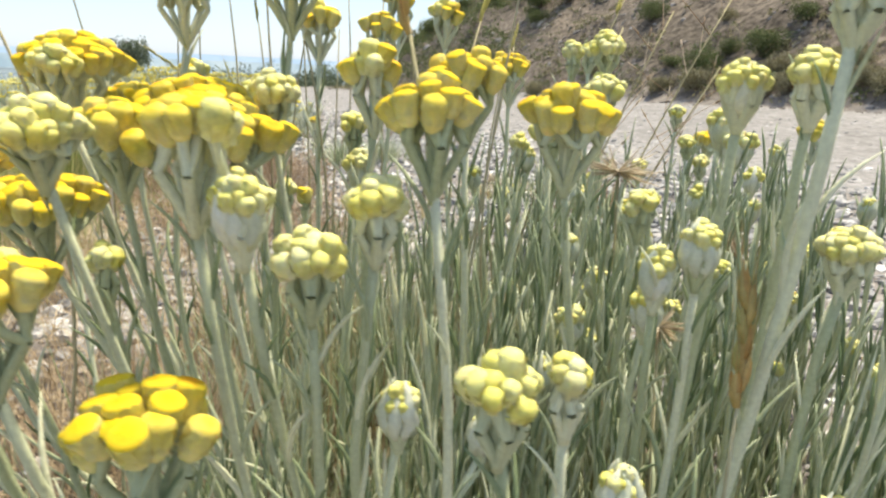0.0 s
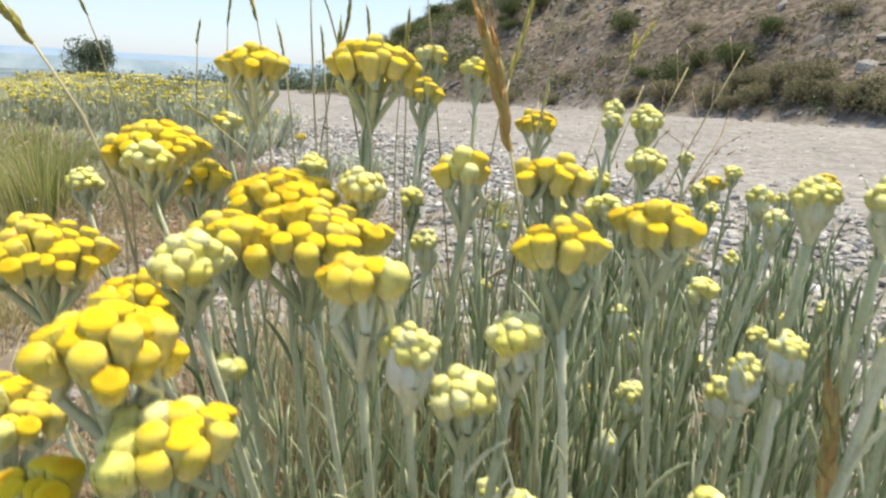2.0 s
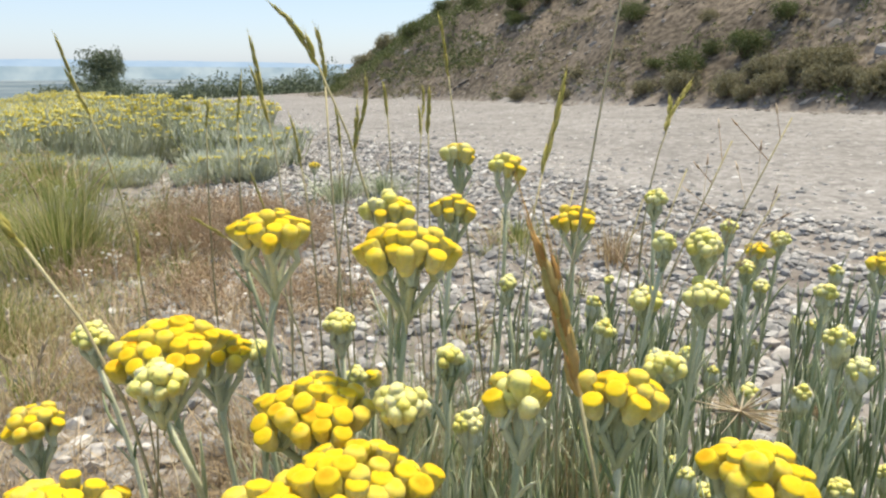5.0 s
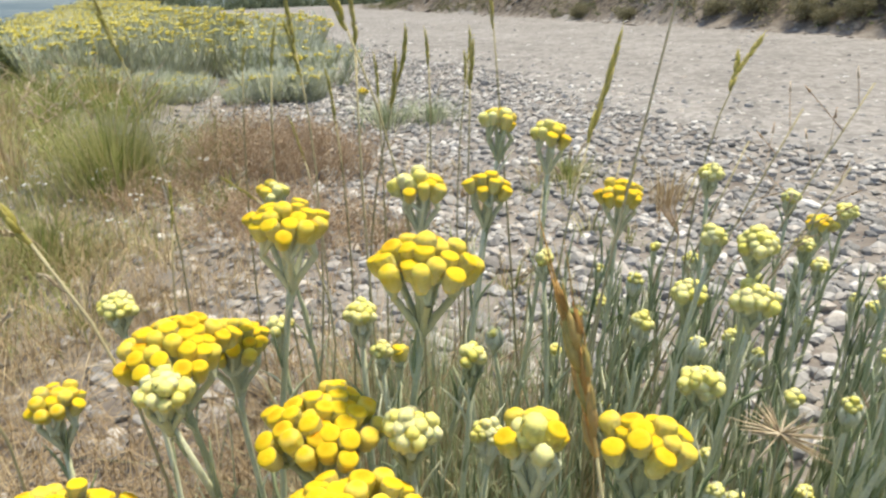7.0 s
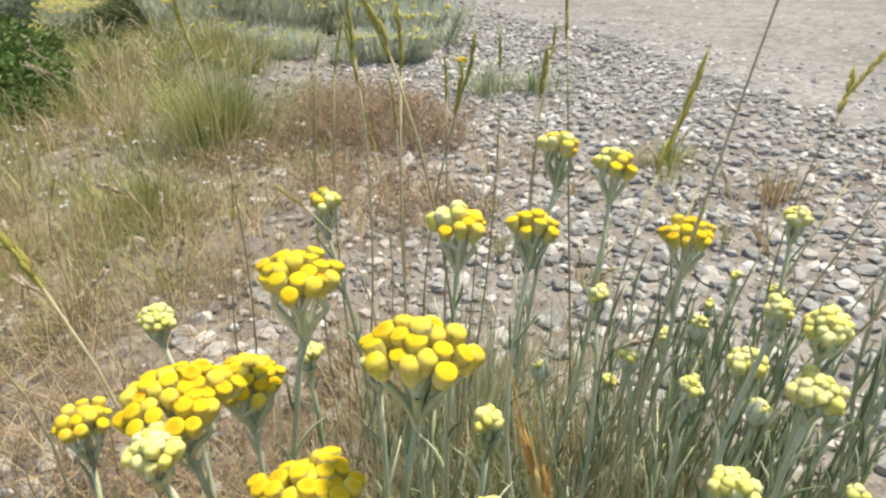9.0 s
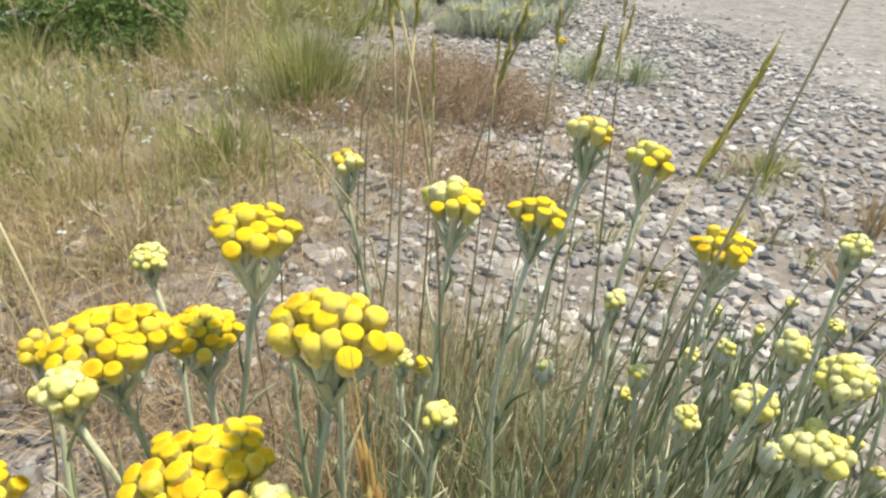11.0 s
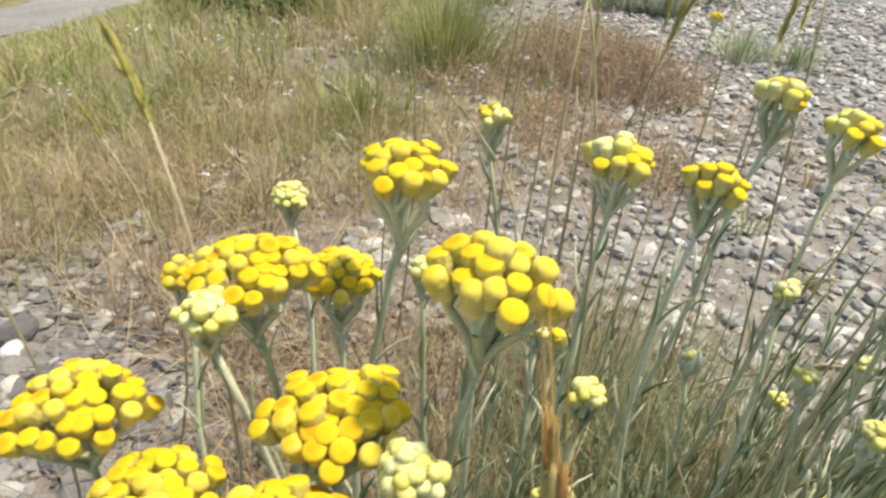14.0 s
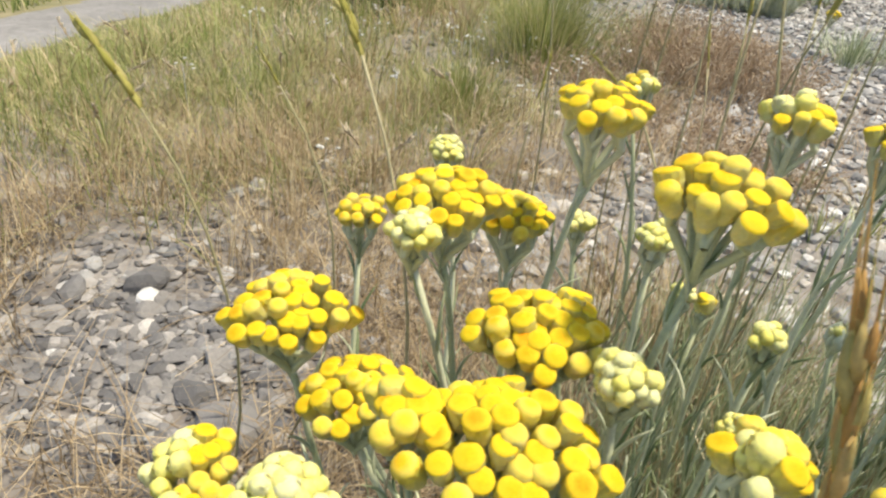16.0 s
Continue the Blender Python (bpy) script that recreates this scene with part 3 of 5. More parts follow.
def flower_stem(x, y, z, wide, style="yellow", deep=1.0, size=0.0051, base=None, leaves=15, thick=0.00112, tilt=(0.0, 0.0), dome=0.20, name_label=None):
    """One flowering shoot of the everlasting with its crowded head, centred at x, y, z and that wide across."""
    if base is None:
        cx, cy = PLANT_LEFT if x < 0.012 else PLANT_RIGHT
        pull = 0.5 if x < 0.012 else 0.25
        base = (x + (cx - x) * pull + fl.normal(0, 0.008), y + (cy - y) * pull * 0.6 + fl.normal(0, 0.008))
    b = np.array(on(base[0], base[1], -0.004))
    label = name_label or {"yellow": "woolly everlasting stem with a golden yellow flower head", "half": "woolly everlasting stem with a half-opened yellow flower head",
                           "pale": "woolly everlasting stem with a pale unopened flower head", "bud": "woolly everlasting stem with a white closed bud"}[style]
    root = thing("flower_stem", b, label, "flower", "everlasting flowers")
    axis = unit(np.array([tilt[0], tilt[1], 1.0]))
    lift = 0.08 * wide if style in ("yellow", "half") else 0.0
    top = np.array([x, y + 0.6 * lift, z + lift]) - b
    node = top - axis * ((0.011 if style in ("yellow", "half") else 0.007) + 0.36 * wide)
    lean = (fl.normal(0, 0.009) + (x - base[0]) * 0.18, fl.normal(0, 0.009) + (y - base[1]) * 0.18)
    pts = curve_points((0, 0, 0), node, lean, 9)
    # a slight sway from side to side
    sway, turn = fl.normal(0, 0.0028, 2), fl.uniform(4.0, 7.5)
    pts = [p + np.array([*(sway * math.sin(turn * u) * (1 - u) * 2), 0]) for p, u in zip(pts, np.linspace(0, 1, 9))]
    g = Mesh()
    g.tube(pts, [thick * (1.15 - 0.33 * u) for u in np.linspace(0, 1, 9)], 7)
    stem = part("stem", g.data("stem", [WOOLLY]), root)
    # flower heads on a flat dome
    size *= 1.03
    d = size * (0.60 if style == "pale" else 0.50 if style == "bud" else 1.0)
    count = max(4 if style == "bud" else 6, int(round((0.93 if style in ("yellow", "half") else 1.35) * deep * (wide / d) ** 2)))
    tw = fl.uniform(0, 6.28)
    br = Mesh()
    e1 = unit(np.cross(axis, (0, 1, 0.01)))
    e2 = np.cross(axis, e1)
    half = fl.uniform(0, 6.28)
    spots, forks, heads = [], [], []
    for i in range(count):
        rad = math.sqrt((i + 0.5) / count)
        a = tw + i * 2.39996
        w = rad * (1 + 0.13 * math.sin(2 * a + tw * 3) + 0.10 * math.sin(3 * a + tw * 5))
        spots.append((w * math.cos(a), w * math.sin(a), rad, a))
    for px, py, rad, a in spots:
        o = e1 * px + e2 * py * deep
        c = top + o * (wide / 2 - d * 0.52) - axis * ((dome if style in ("yellow", "half") else 0.32) * wide * rad * rad) + fl.normal(0, d * 0.09, 3) + axis * fl.normal(0, d * 0.12)
        out = unit(axis + o * (0.55 if style in ("yellow", "half") else 0.75 if style == "pale" else 0.35) + fl.normal(0, 0.10, 3))
        if style == "yellow":
            kind = "open" if fl.random() < 0.68 else "domed"
        elif style == "half":
            kind = ("open" if fl.random() < 0.5 else "domed") if math.cos(a - half) + 0.4 * fl.normal() > -0.25 else "shut"
        else:
            kind = "shut"
        s = d * (fl.uniform(0.90, 1.08) if kind != "shut" else fl.uniform(0.95, 1.4)) * (0.86 if kind == "shut" and style == "half" else 1.0)
        me = CAPS[kind][fl.integers(3)]
        heads.append((me, Matrix.Translation(c) @ facing(out, fl.uniform(0, 6.28)) @ Matrix.Diagonal((s, s, s * fl.uniform(0.9, 1.1) * (1.12 if kind == "shut" else 1.0), 1))))
        foot = c - out * s * (0.85 if kind != "shut" else 0.6)
        # side branches fork below the head, each carrying a few flowers
        limb = int((a % 6.2832) / 6.2832 * 5)
        la = (limb + 0.5) / 5 * 6.2832
        fork = node + (top - axis * (0.0060 + 0.12 * wide) - node) * 0.72 + (e1 * math.cos(la) + e2 * math.sin(la) * deep) * wide * (0.27 if rad > 0.42 else 0.05)
        if (limb, rad > 0.42) not in forks:
            forks.append((limb, rad > 0.42))
            br.tube([node - axis * 0.003, node + (fork - node) * 0.5 - axis * 0.0012, fork], [thick * 0.95, thick * 0.9, thick * 0.85], 6, 0, False)
        br.tube([fork, fork + (foot - fork) * 0.5 - axis * 0.0006, foot], [thick * 0.8, thick * 0.75, thick * 0.9], 5, 0, False)
    # the woolly web in which the branches meet under the head
    hang = 0.0075 + 0.10 * wide if style in ("yellow", "half") else 0.0032 + 0.12 * wide
    rim = top - axis * hang
    fan = wide * (0.055 if style in ("yellow", "half") else 0.20)
    br.tube([node - axis * 0.004, node, node + (rim - node) * 0.5, rim], [thick * 0.85, thick * 1.05, max(fan * 0.7, thick), fan], 9, 0)
    corymb = part("corymb", br.data("corymb", [WOOLLY]), root)
    for me, m in heads:
        part("capitulum", me, corymb, m)
    # leaves up the stem
    pts = np.array(pts)
    for i in range(leaves):
        u = 0.06 + 0.92 * (i + fl.random()) / leaves
        p = pts[0] + (pts[-1] - pts[0]) * u
        k = u * 8
        i0 = min(int(k), 7)
        p = pts[i0] * (1 - (k - i0)) + pts[i0 + 1] * (k - i0)
        along_stem = unit(pts[min(i0 + 1, 8)] - pts[i0])
        a = i * 2.39996 + tw
        side = np.array([math.cos(a), math.sin(a), 0])
        way = unit(along_stem + side * fl.uniform(0.06, 0.22))
        ln = fl.uniform(0.016, 0.030) * (1.15 - 0.45 * u)
        m = Matrix.Translation(p) @ leaf_frame(way, side) @ Matrix.Diagonal((ln, ln, ln, 1))
        part("leaf", LEAF_SHAPES[fl.integers(8)], stem, m)
    if style != "bud":
        # small leaves where the head forks
        for i in range(3):
            a = i * 2.0944 + tw
            side = np.array([math.cos(a), math.sin(a), 0])
            ln = 0.005 + 0.30 * wide * fl.uniform(0.6, 1.1)
            m = Matrix.Translation(node - axis * fl.uniform(0.0, 0.008)) @ leaf_frame(unit(axis + side * fl.uniform(0.25, 0.6)), -side) @ Matrix.Diagonal((ln, ln, ln, 1))
            part("leaf", LEAF_SHAPES[fl.integers(8)], stem, m)
    if style == "bud":
        for i in range(6):
            a = i * 1.047 + tw
            side = np.array([math.cos(a), math.sin(a), 0])
            ln = fl.uniform(0.0085, 0.0125)
            m = Matrix.Translation(node + side * 0.0014) @ leaf_frame(unit(axis + side * 0.10), -side) @ Matrix.Diagonal((ln, ln, ln, 1))
            part("leaf", WOOL_SHAPES[i % 4], stem, m, "white woolly bud leaf")
    return root


# golden heads of the near plant
flower_stem(-0.046, 0.199, 0.225, 0.029, deep=0.9, base=(-0.055, 0.212))
flower_stem(-0.090, 0.223, 0.222, 0.030, deep=0.75, dome=0.13)
flower_stem(-0.145, 0.339, 0.192, 0.020, "half", 0.8, base=(-0.13, 0.36))
flower_stem(-0.110, 0.193, 0.198, 0.034, deep=0.95, base=(-0.066, 0.205), size=0.0049)
flower_stem(-0.104, 0.178, 0.197, 0.015, "pale", base=(-0.064, 0.200), size=0.0055)
flower_stem(-0.160, 0.204, 0.166, 0.021, size=0.0046, base=(-0.10, 0.21))
flower_stem(-0.109, 0.221, 0.184, 0.027, size=0.0046, base=(-0.075, 0.225))
flower_stem(-0.067, 0.182, 0.188, 0.030, deep=1.3, base=(-0.045, 0.195))
flower_stem(-0.0535, 0.156, 0.183, 0.041, deep=0.9, size=0.0057, base=(-0.035, 0.185))
flower_stem(-0.068, 0.146, 0.184, 0.021, size=0.0055, base=(-0.04, 0.18))
flower_stem(-0.119, 0.151, 0.175, 0.034, deep=0.95, size=0.0049, base=(-0.07, 0.19))
flower_stem(-0.095, 0.154, 0.164, 0.030, size=0.0050, base=(-0.06, 0.19))
flower_stem(-0.110, 0.120, 0.148, 0.029, "half", 0.8, size=0.0050, base=(-0.06, 0.17))
flower_stem(-0.066, 0.119, 0.187, 0.017, "pale", size=0.0058, base=(-0.04, 0.17))
flower_stem(-0.045, 0.181, 0.192, 0.014, "pale", size=0.0055, base=(-0.03, 0.20))
flower_stem(-0.016, 0.174, 0.198, 0.019, "half", base=(-0.012, 0.195))
flower_stem(0.007, 0.177, 0.197, 0.023, deep=0.9, base=(0.01, 0.20))
flower_stem(0.032, 0.160, 0.190, 0.026, deep=0.9, base=(0.035, 0.19))
flower_stem(-0.064, 0.286, 0.217, 0.025, "half", 0.8, base=(-0.05, 0.29))
flower_stem(-0.041, 0.300, 0.215, 0.021, deep=0.8, base=(-0.035, 0.305))
flower_stem(-0.041, 0.347, 0.230, 0.021, "half", 0.8, base=(-0.05, 0.35))
flower_stem(-0.019, 0.350, 0.225, 0.021, "half", 0.8, base=(-0.04, 0.355))
flower_stem(0.014, 0.348, 0.201, 0.026, deep=0.8, base=(0.006, 0.34))
flower_stem(-0.031, 0.086, 0.146, 0.024, size=0.0058, base=(0.0, 0.14))
flower_stem(0.006, 0.124, 0.192, 0.020, deep=0.9, size=0.0047, base=(0.010, 0.15))
flower_stem(-0.068, 0.092, 0.179, 0.029, size=0.0055, base=(-0.04, 0.16))
flower_stem(-0.057, 0.089, 0.164, 0.025, "half", size=0.0055, base=(-0.03, 0.15))
flower_stem(-0.076, 0.084, 0.155, 0.018, size=0.0056, base=(-0.04, 0.14))
flower_stem(0.138, 0.449, 0.161, 0.020)
flower_stem(0.176, 0.384, 0.173, 0.023, deep=0.7)
flower_stem(-0.353, 1.212, 0.100, 0.024, base=(-0.36, 1.22), leaves=8)
# pale, half-grown heads
flower_stem(-0.074, 0.241, 0.188, 0.012, "pale", base=(-0.06, 0.25))
flower_stem(-0.169, 0.252, 0.176, 0.015, "pale", base=(-0.12, 0.25))
flower_stem(-0.112, 0.262, 0.168, 0.010, "pale", base=(-0.09, 0.26))
flower_stem(-0.080, 0.290, 0.145, 0.009, "pale")
flower_stem(-0.074, 0.296, 0.140, 0.006, "yellow", base=(-0.07, 0.30))
flower_stem(-0.037, 0.237, 0.179, 0.010, "pale", size=0.005)
flower_stem(-0.029, 0.213, 0.169, 0.010, "bud")
flower_stem(-0.017, 0.340, 0.171, 0.010, "pale")
flower_stem(0.053, 0.362, 0.210, 0.012, "pale")
flower_stem(0.117, 0.444, 0.178, 0.012, "pale")
flower_stem(0.150, 0.450, 0.170, 0.013, "pale")
flower_stem(0.052, 0.276, 0.210, 0.015, "pale", size=0.0055)
flower_stem(0.040, 0.285, 0.207, 0.009, "pale")
flower_stem(0.117, 0.409, 0.163, 0.011, "pale")
flower_stem(0.126, 0.408, 0.152, 0.011, "pale")
flower_stem(0.130, 0.345, 0.170, 0.011, "pale")
flower_stem(0.037, 0.293, 0.182, 0.014, "pale", size=0.006)
flower_stem(0.051, 0.265, 0.195, 0.015, "pale", size=0.006)
flower_stem(0.021, 0.289, 0.170, 0.010, "pale")
flower_stem(0.031, 0.233, 0.181, 0.013, "pale", size=0.0055)
flower_stem(0.090, 0.250, 0.185, 0.010, "bud")
flower_stem(0.093, 0.241, 0.178, 0.009, "bud")
flower_stem(0.021, 0.086, 0.158, 0.012, "pale", size=0.0055, base=(0.02, 0.12))
flower_stem(0.031, 0.101, 0.153, 0.008, "pale", size=0.0054, base=(0.03, 0.12))
flower_stem(0.041, 0.103, 0.133, 0.007, "bud", base=(0.045, 0.12))
flower_stem(0.001, 0.122, 0.135, 0.008, "bud", base=(0.002, 0.14))
flower_stem(-0.003, 0.117, 0.176, 0.012, "pale", base=(0.002, 0.15))
flower_stem(-0.021, 0.102, 0.178, 0.010, "bud", base=(-0.008, 0.15))
flower_stem(-0.012, 0.108, 0.168, 0.013, "pale", size=0.0055, base=(-0.002, 0.145))
flower_stem(-0.030, 0.104, 0.188, 0.019, "half", size=0.0046, base=(-0.012, 0.15))
flower_stem(-0.065, 0.133, 0.156, 0.008, "pale")
flower_stem(0.080, 0.153, 0.201, 0.012, "pale", size=0.0055, thick=0.0014)
flower_stem(0.070, 0.166, 0.199, 0.012, "bud", thick=0.0014)
flower_stem(0.096, 0.159, 0.164, 0.014, "pale", thick=0.0014)
flower_stem(0.079, 0.137, 0.217, 0.014, "pale", size=0.0058, base=(0.056, 0.155), thick=0.0015)
flower_stem(0.060, 0.145, 0.166, 0.009, "bud", base=(0.062, 0.16))
flower_stem(0.052, 0.146, 0.160, 0.009, "bud", base=(0.055, 0.16))
flower_stem(0.056, 0.195, 0.164, 0.010, "pale")
flower_stem(0.026, 0.356, 0.157, 0.008, "bud")
# more shut buds deep in the plant
for i in range(50):
    bx, by = fl.uniform(-0.02, 0.19), fl.uniform(0.15, 0.46)
    flower_stem(bx + fl.normal(0, 0.01), by + fl.normal(0, 0.01), fl.uniform(0.085, 0.150) + FALL * bx, fl.uniform(0.006, 0.010), "bud" if fl.random() < 0.7 else "pale", base=(bx, by), leaves=7)


# ---- leafy shoots without flowers, filling the plant ----
def leafy_shoot(seed):
    r = np.random.default_rng(100 + seed)
    root = thing("leafy_shoot", (0, 0, 0), "silvery leafy everlasting shoot without a flower", "plant", "everlasting shoots")
    tall = 1.0
    pts = curve_points((0, 0, 0), (r.normal(0, 0.08), r.normal(0, 0.08), tall), r.normal(0, 0.06, 2), 7)
    g = Mesh()
    g.tube(pts, [0.0085 * (1.2 - 0.6 * u) for u in np.linspace(0, 1, 7)], 5)
    part("stem", g.data("stem", [WOOLLY]), root)
    g = Mesh()
    for i in range(24):
        u = 0.08 + 0.92 * i / 23
        k = u * 6
        i0 = min(int(k), 5)
        p = np.array(pts[i0]) * (1 - (k - i0)) + np.array(pts[i0 + 1]) * (k - i0)
        a = i * 2.4 + r.normal(0, 0.3)
        ln = r.uniform(0.14, 0.29)
        o = np.array([math.cos(a), math.sin(a), 0])
        f = r.uniform(0.05, 0.20)
        q = [p + o * ln * f * w * (0.5 + 0.7 * w) + np.array([0, 0, ln * w * (1 - 0.25 * f * w)]) for w in (0, 0.25, 0.5, 0.75, 1)]
        g.tube(q, [0.0032, 0.0046, 0.0048, 0.0038, 0.001], 4)
    tagged(part("leaves", g.data("leaves", [LEAVES]), root), kind="stuff")
    return root


shoots = [leafy_shoot(s) for s in range(8)]
for i, sh in enumerate(shoots):
    x, y = 0.06 + 0.03 * (i % 4), 0.20 + 0.05 * (i // 4)
    sh.matrix_basis = Matrix.Translation(on(x, y, -0.003)) @ Matrix.Diagonal((0.13, 0.13, 0.13, 1))


def shoot_at(x, y, tall):
    src = shoots[fl.integers(8)]
    c = copy_thing(src, Matrix.Translation(on(x, y, -0.003)) @ Euler((fl.normal(0, 0.07), fl.normal(0, 0.07), fl.uniform(0, 6.28))).to_matrix().to_4x4())
    c.scale = (tall * 0.95, tall * 0.95, tall)
    return c


for _ in range(185):
    shoot_at(fl.uniform(-0.02, 0.19), fl.uniform(0.15, 0.44), fl.uniform(0.07, 0.145))
for _ in range(40):
    shoot_at(fl.uniform(-0.10, 0.03), fl.uniform(0.13, 0.26), fl.uniform(0.06, 0.12))
for _ in range(14):
    shoot_at(fl.uniform(-0.10, 0.02), fl.uniform(0.27, 0.37), fl.uniform(0.06, 0.13))


def undergrowth():
    """Short dense shoots that close the foot of the plant."""
    g = Mesh()
    sources = []
    for sh in shoots:
        me = next(c for c in sh.children if c.name.startswith("leaves")).data
        sources.append((np.array([v.co[:] for v in me.vertices]), [tuple(f.vertices) for f in me.polygons]))
    for count, x0, x1, y0, y1, lo, hi in ((40, 0.0, 0.12, 0.10, 0.16, 0.05, 0.10), (70, -0.03, 0.15, 0.12, 0.26, 0.04, 0.08), (170, 0.0, 0.17, 0.12, 0.25, 0.045, 0.09)):
        for _ in range(count):
            v, f = sources[fl.integers(8)]
            x, y, tall, a = fl.uniform(x0, x1), fl.uniform(y0, y1), fl.uniform(lo, hi), fl.uniform(0, 6.283)
            turn = np.array([[math.cos(a), math.sin(a), 0], [-math.sin(a), math.cos(a), 0], [fl.normal(0, 0.08), fl.normal(0, 0.08), 1]])
            g.add((v @ turn) * tall + np.array(on(x, y, -0.003)), f)
    return tagged(new("leafy_undergrowth", g.data("leafy_undergrowth", [LEAVES])), "dense silvery green leaves at the foot of the everlasting", "plant", kind="stuff")


undergrowth()


# ---- grasses ----
gr = np.random.default_rng(21)


def ear_mesh(g, base, way, length, wide, mats=0, spread=0.11, awn=0.10):
    """A slender grass ear: narrow spikelets set to and fro along a bending axis, each of a few scales with fine awns."""
    way = unit(np.array(way, float))
    s = unit(np.cross(way, (0.2, 1, 0.1)))
    f = np.cross(way, s)
    nod = s * gr.normal(0, 0.10) + f * gr.normal(0, 0.06)
    k = 7
    rib = [base + way * length * u + nod * length * u * u for u in np.linspace(0, 0.85, 5)]
    g.tube(rib, [wide * 0.10, wide * 0.09, wide * 0.08, wide * 0.06, wide * 0.03], 4, mats, False)
    for i in range(k):
        u = i / k
        p = base + way * length * u * 0.74 + nod * length * (u * 0.74) ** 2
        w0 = unit(way + nod * 2 * u)
        a = (i % 2) * math.pi + gr.normal(0, 0.4)
        o = s * math.cos(a) + f * math.sin(a) * 0.7
        ln = length * gr.uniform(0.22, 0.30)
        for j in range(3):
            out = (o + (s * gr.normal(0, 0.35) + f * gr.normal(0, 0.35))) * wide * spread * (1.25 - 0.5 * u)
            q = p + w0 * ln * 0.16 * j + out * 0.3
            w = wide * 0.18 * (1.1 - 0.25 * j)
            l1 = ln * (0.95 - 0.15 * j)
            g.tube([q, q + w0 * l1 * 0.35 + out, q + w0 * l1 * 0.7 + out * 1.3, q + w0 * l1 + out * 1.5], [w * 0.5, w, w * 0.7, w * 0.08], 4, mats)
            tip = q + w0 * l1 * 0.96 + out * 1.45
            g.tube([tip, tip + w0 * length * awn + out * 0.8], [w * 0.16, w * 0.04], 3, mats, False)


def grass_stalk(x, y, z, length, way, wide=0.004, style="green", base=None, extra=0):
    """A tall stalk whose ear starts at x, y, z."""
    b = np.array(on(*(base or (x + gr.normal(0, 0.01), y + gr.normal(0, 0.01))), -0.003))
    root = thing("grass_stalk", b, "tall thin grass stalk with a green ear" if style == "green" else "ripe grass stalk with an orange-brown dry ear", "grass", "tall grass stalks")
    foot = np.array([x, y, z]) - b
    w = unit(np.array(way, float))
    pts = [(1 - u) ** 2 * np.zeros(3) + 2 * u * (1 - u) * (foot - w * 0.4 * np.linalg.norm(foot)) + u * u * foot for u in np.linspace(0, 1, 9)]
    g = Mesh()
    g.tube(pts, [0.0007 - 0.0003 * u for u in np.linspace(0, 1, 9)], 5)
    part("stalk", g.data("stalk", [CULM]), root)
    for i in range(1 + extra):
        g = Mesh()
        turn = unit(w + (np.array([0.14 * (-1) ** i, 0, 0.05]) * (i > 0)))
        ear_mesh(g, foot - w * 0.012 * i, turn, length * (1 - 0.15 * i), wide, awn=0.10 if style == "green" else 0.32)
        part("ear", g.data("ear", [EAR if style == "green" else DRYEAR]), root)
    return root


grass_stalk(-0.244, 0.382, 0.253, 0.038, (-0.45, 0.17, 0.87), 0.0036, extra=1)
grass_stalk(-0.136, 0.357, 0.253, 0.036, (-0.26, 0.20, 0.95), 0.0036, extra=1)
grass_stalk(-0.160, 0.383, 0.239, 0.028, (-0.01, 0.22, 0.98), 0.0026)
grass_stalk(-0.126, 0.380, 0.216, 0.032, (-0.19, 0.21, 0.96), 0.0029)
grass_stalk(-0.091, 0.291, 0.268, 0.034, (-0.46, 0.17, 0.87), 0.0043)
grass_stalk(-0.091, 0.300, 0.260, 0.027, (-0.07, 0.22, 0.97), 0.0029)
grass_stalk(-0.115, 0.423, 0.222, 0.027, (-0.11, 0.21, 0.97), 0.0029)
grass_stalk(-0.098, 0.396, 0.234, 0.034, (0.23, 0.23, 0.94), 0.0040, extra=1)
grass_stalk(-0.088, 0.429, 0.239, 0.024, (-0.11, 0.21, 0.97), 0.0029)
grass_stalk(-0.062, 0.408, 0.232, 0.029, (-0.04, 0.22, 0.97), 0.0036)
grass_stalk(-0.050, 0.395, 0.263, 0.037, (-0.15, 0.21, 0.97), 0.0029)
grass_stalk(-0.203, 0.441, 0.231, 0.018, (-0.02, 0.22, 0.98), 0.0029)
grass_stalk(-0.142, 0.190, 0.223, 0.033, (-0.67, 0.10, 0.73), 0.0058)
grass_stalk(-0.002, 0.355, 0.219, 0.062, (0.22, 0.48, 0.85), 0.0044)
grass_stalk(0.079, 0.450, 0.241, 0.031, (0.40, 0.52, 0.76), 0.0043, extra=1)
grass_stalk(-0.077, 0.512, 0.233, 0.027, (0.05, 0.46, 0.88), 0.0032, extra=1)
grass_stalk(-0.182, 0.479, 0.168, 0.038, (-0.40, 0.31, 0.86), 0.0029)
grass_stalk(-0.206, 0.351, 0.163, 0.029, (-0.11, 0.42, 0.90), 0.0036)
grass_stalk(0.014, 0.329, 0.205, 0.018, (0.21, 0.50, 0.84), 0.0022)
grass_stalk(-0.147, 0.327, 0.191, 0.022, (-0.86, -0.02, 0.51), 0.0022)
grass_stalk(-0.200, 0.153, 0.196, 0.039, (-0.75, -0.17, 0.64), 0.0066)
grass_stalk(-0.219, 0.211, 0.188, 0.017, (-0.74, -0.14, 0.66), 0.0022)
grass_stalk(-0.005, 0.161, 0.203, 0.040, (-0.24, 0.16, 0.95), 0.0058, 'dry')
grass_stalk(0.068, 0.133, 0.132, 0.031, (0.08, 0.26, 0.96), 0.0056, 'dry')


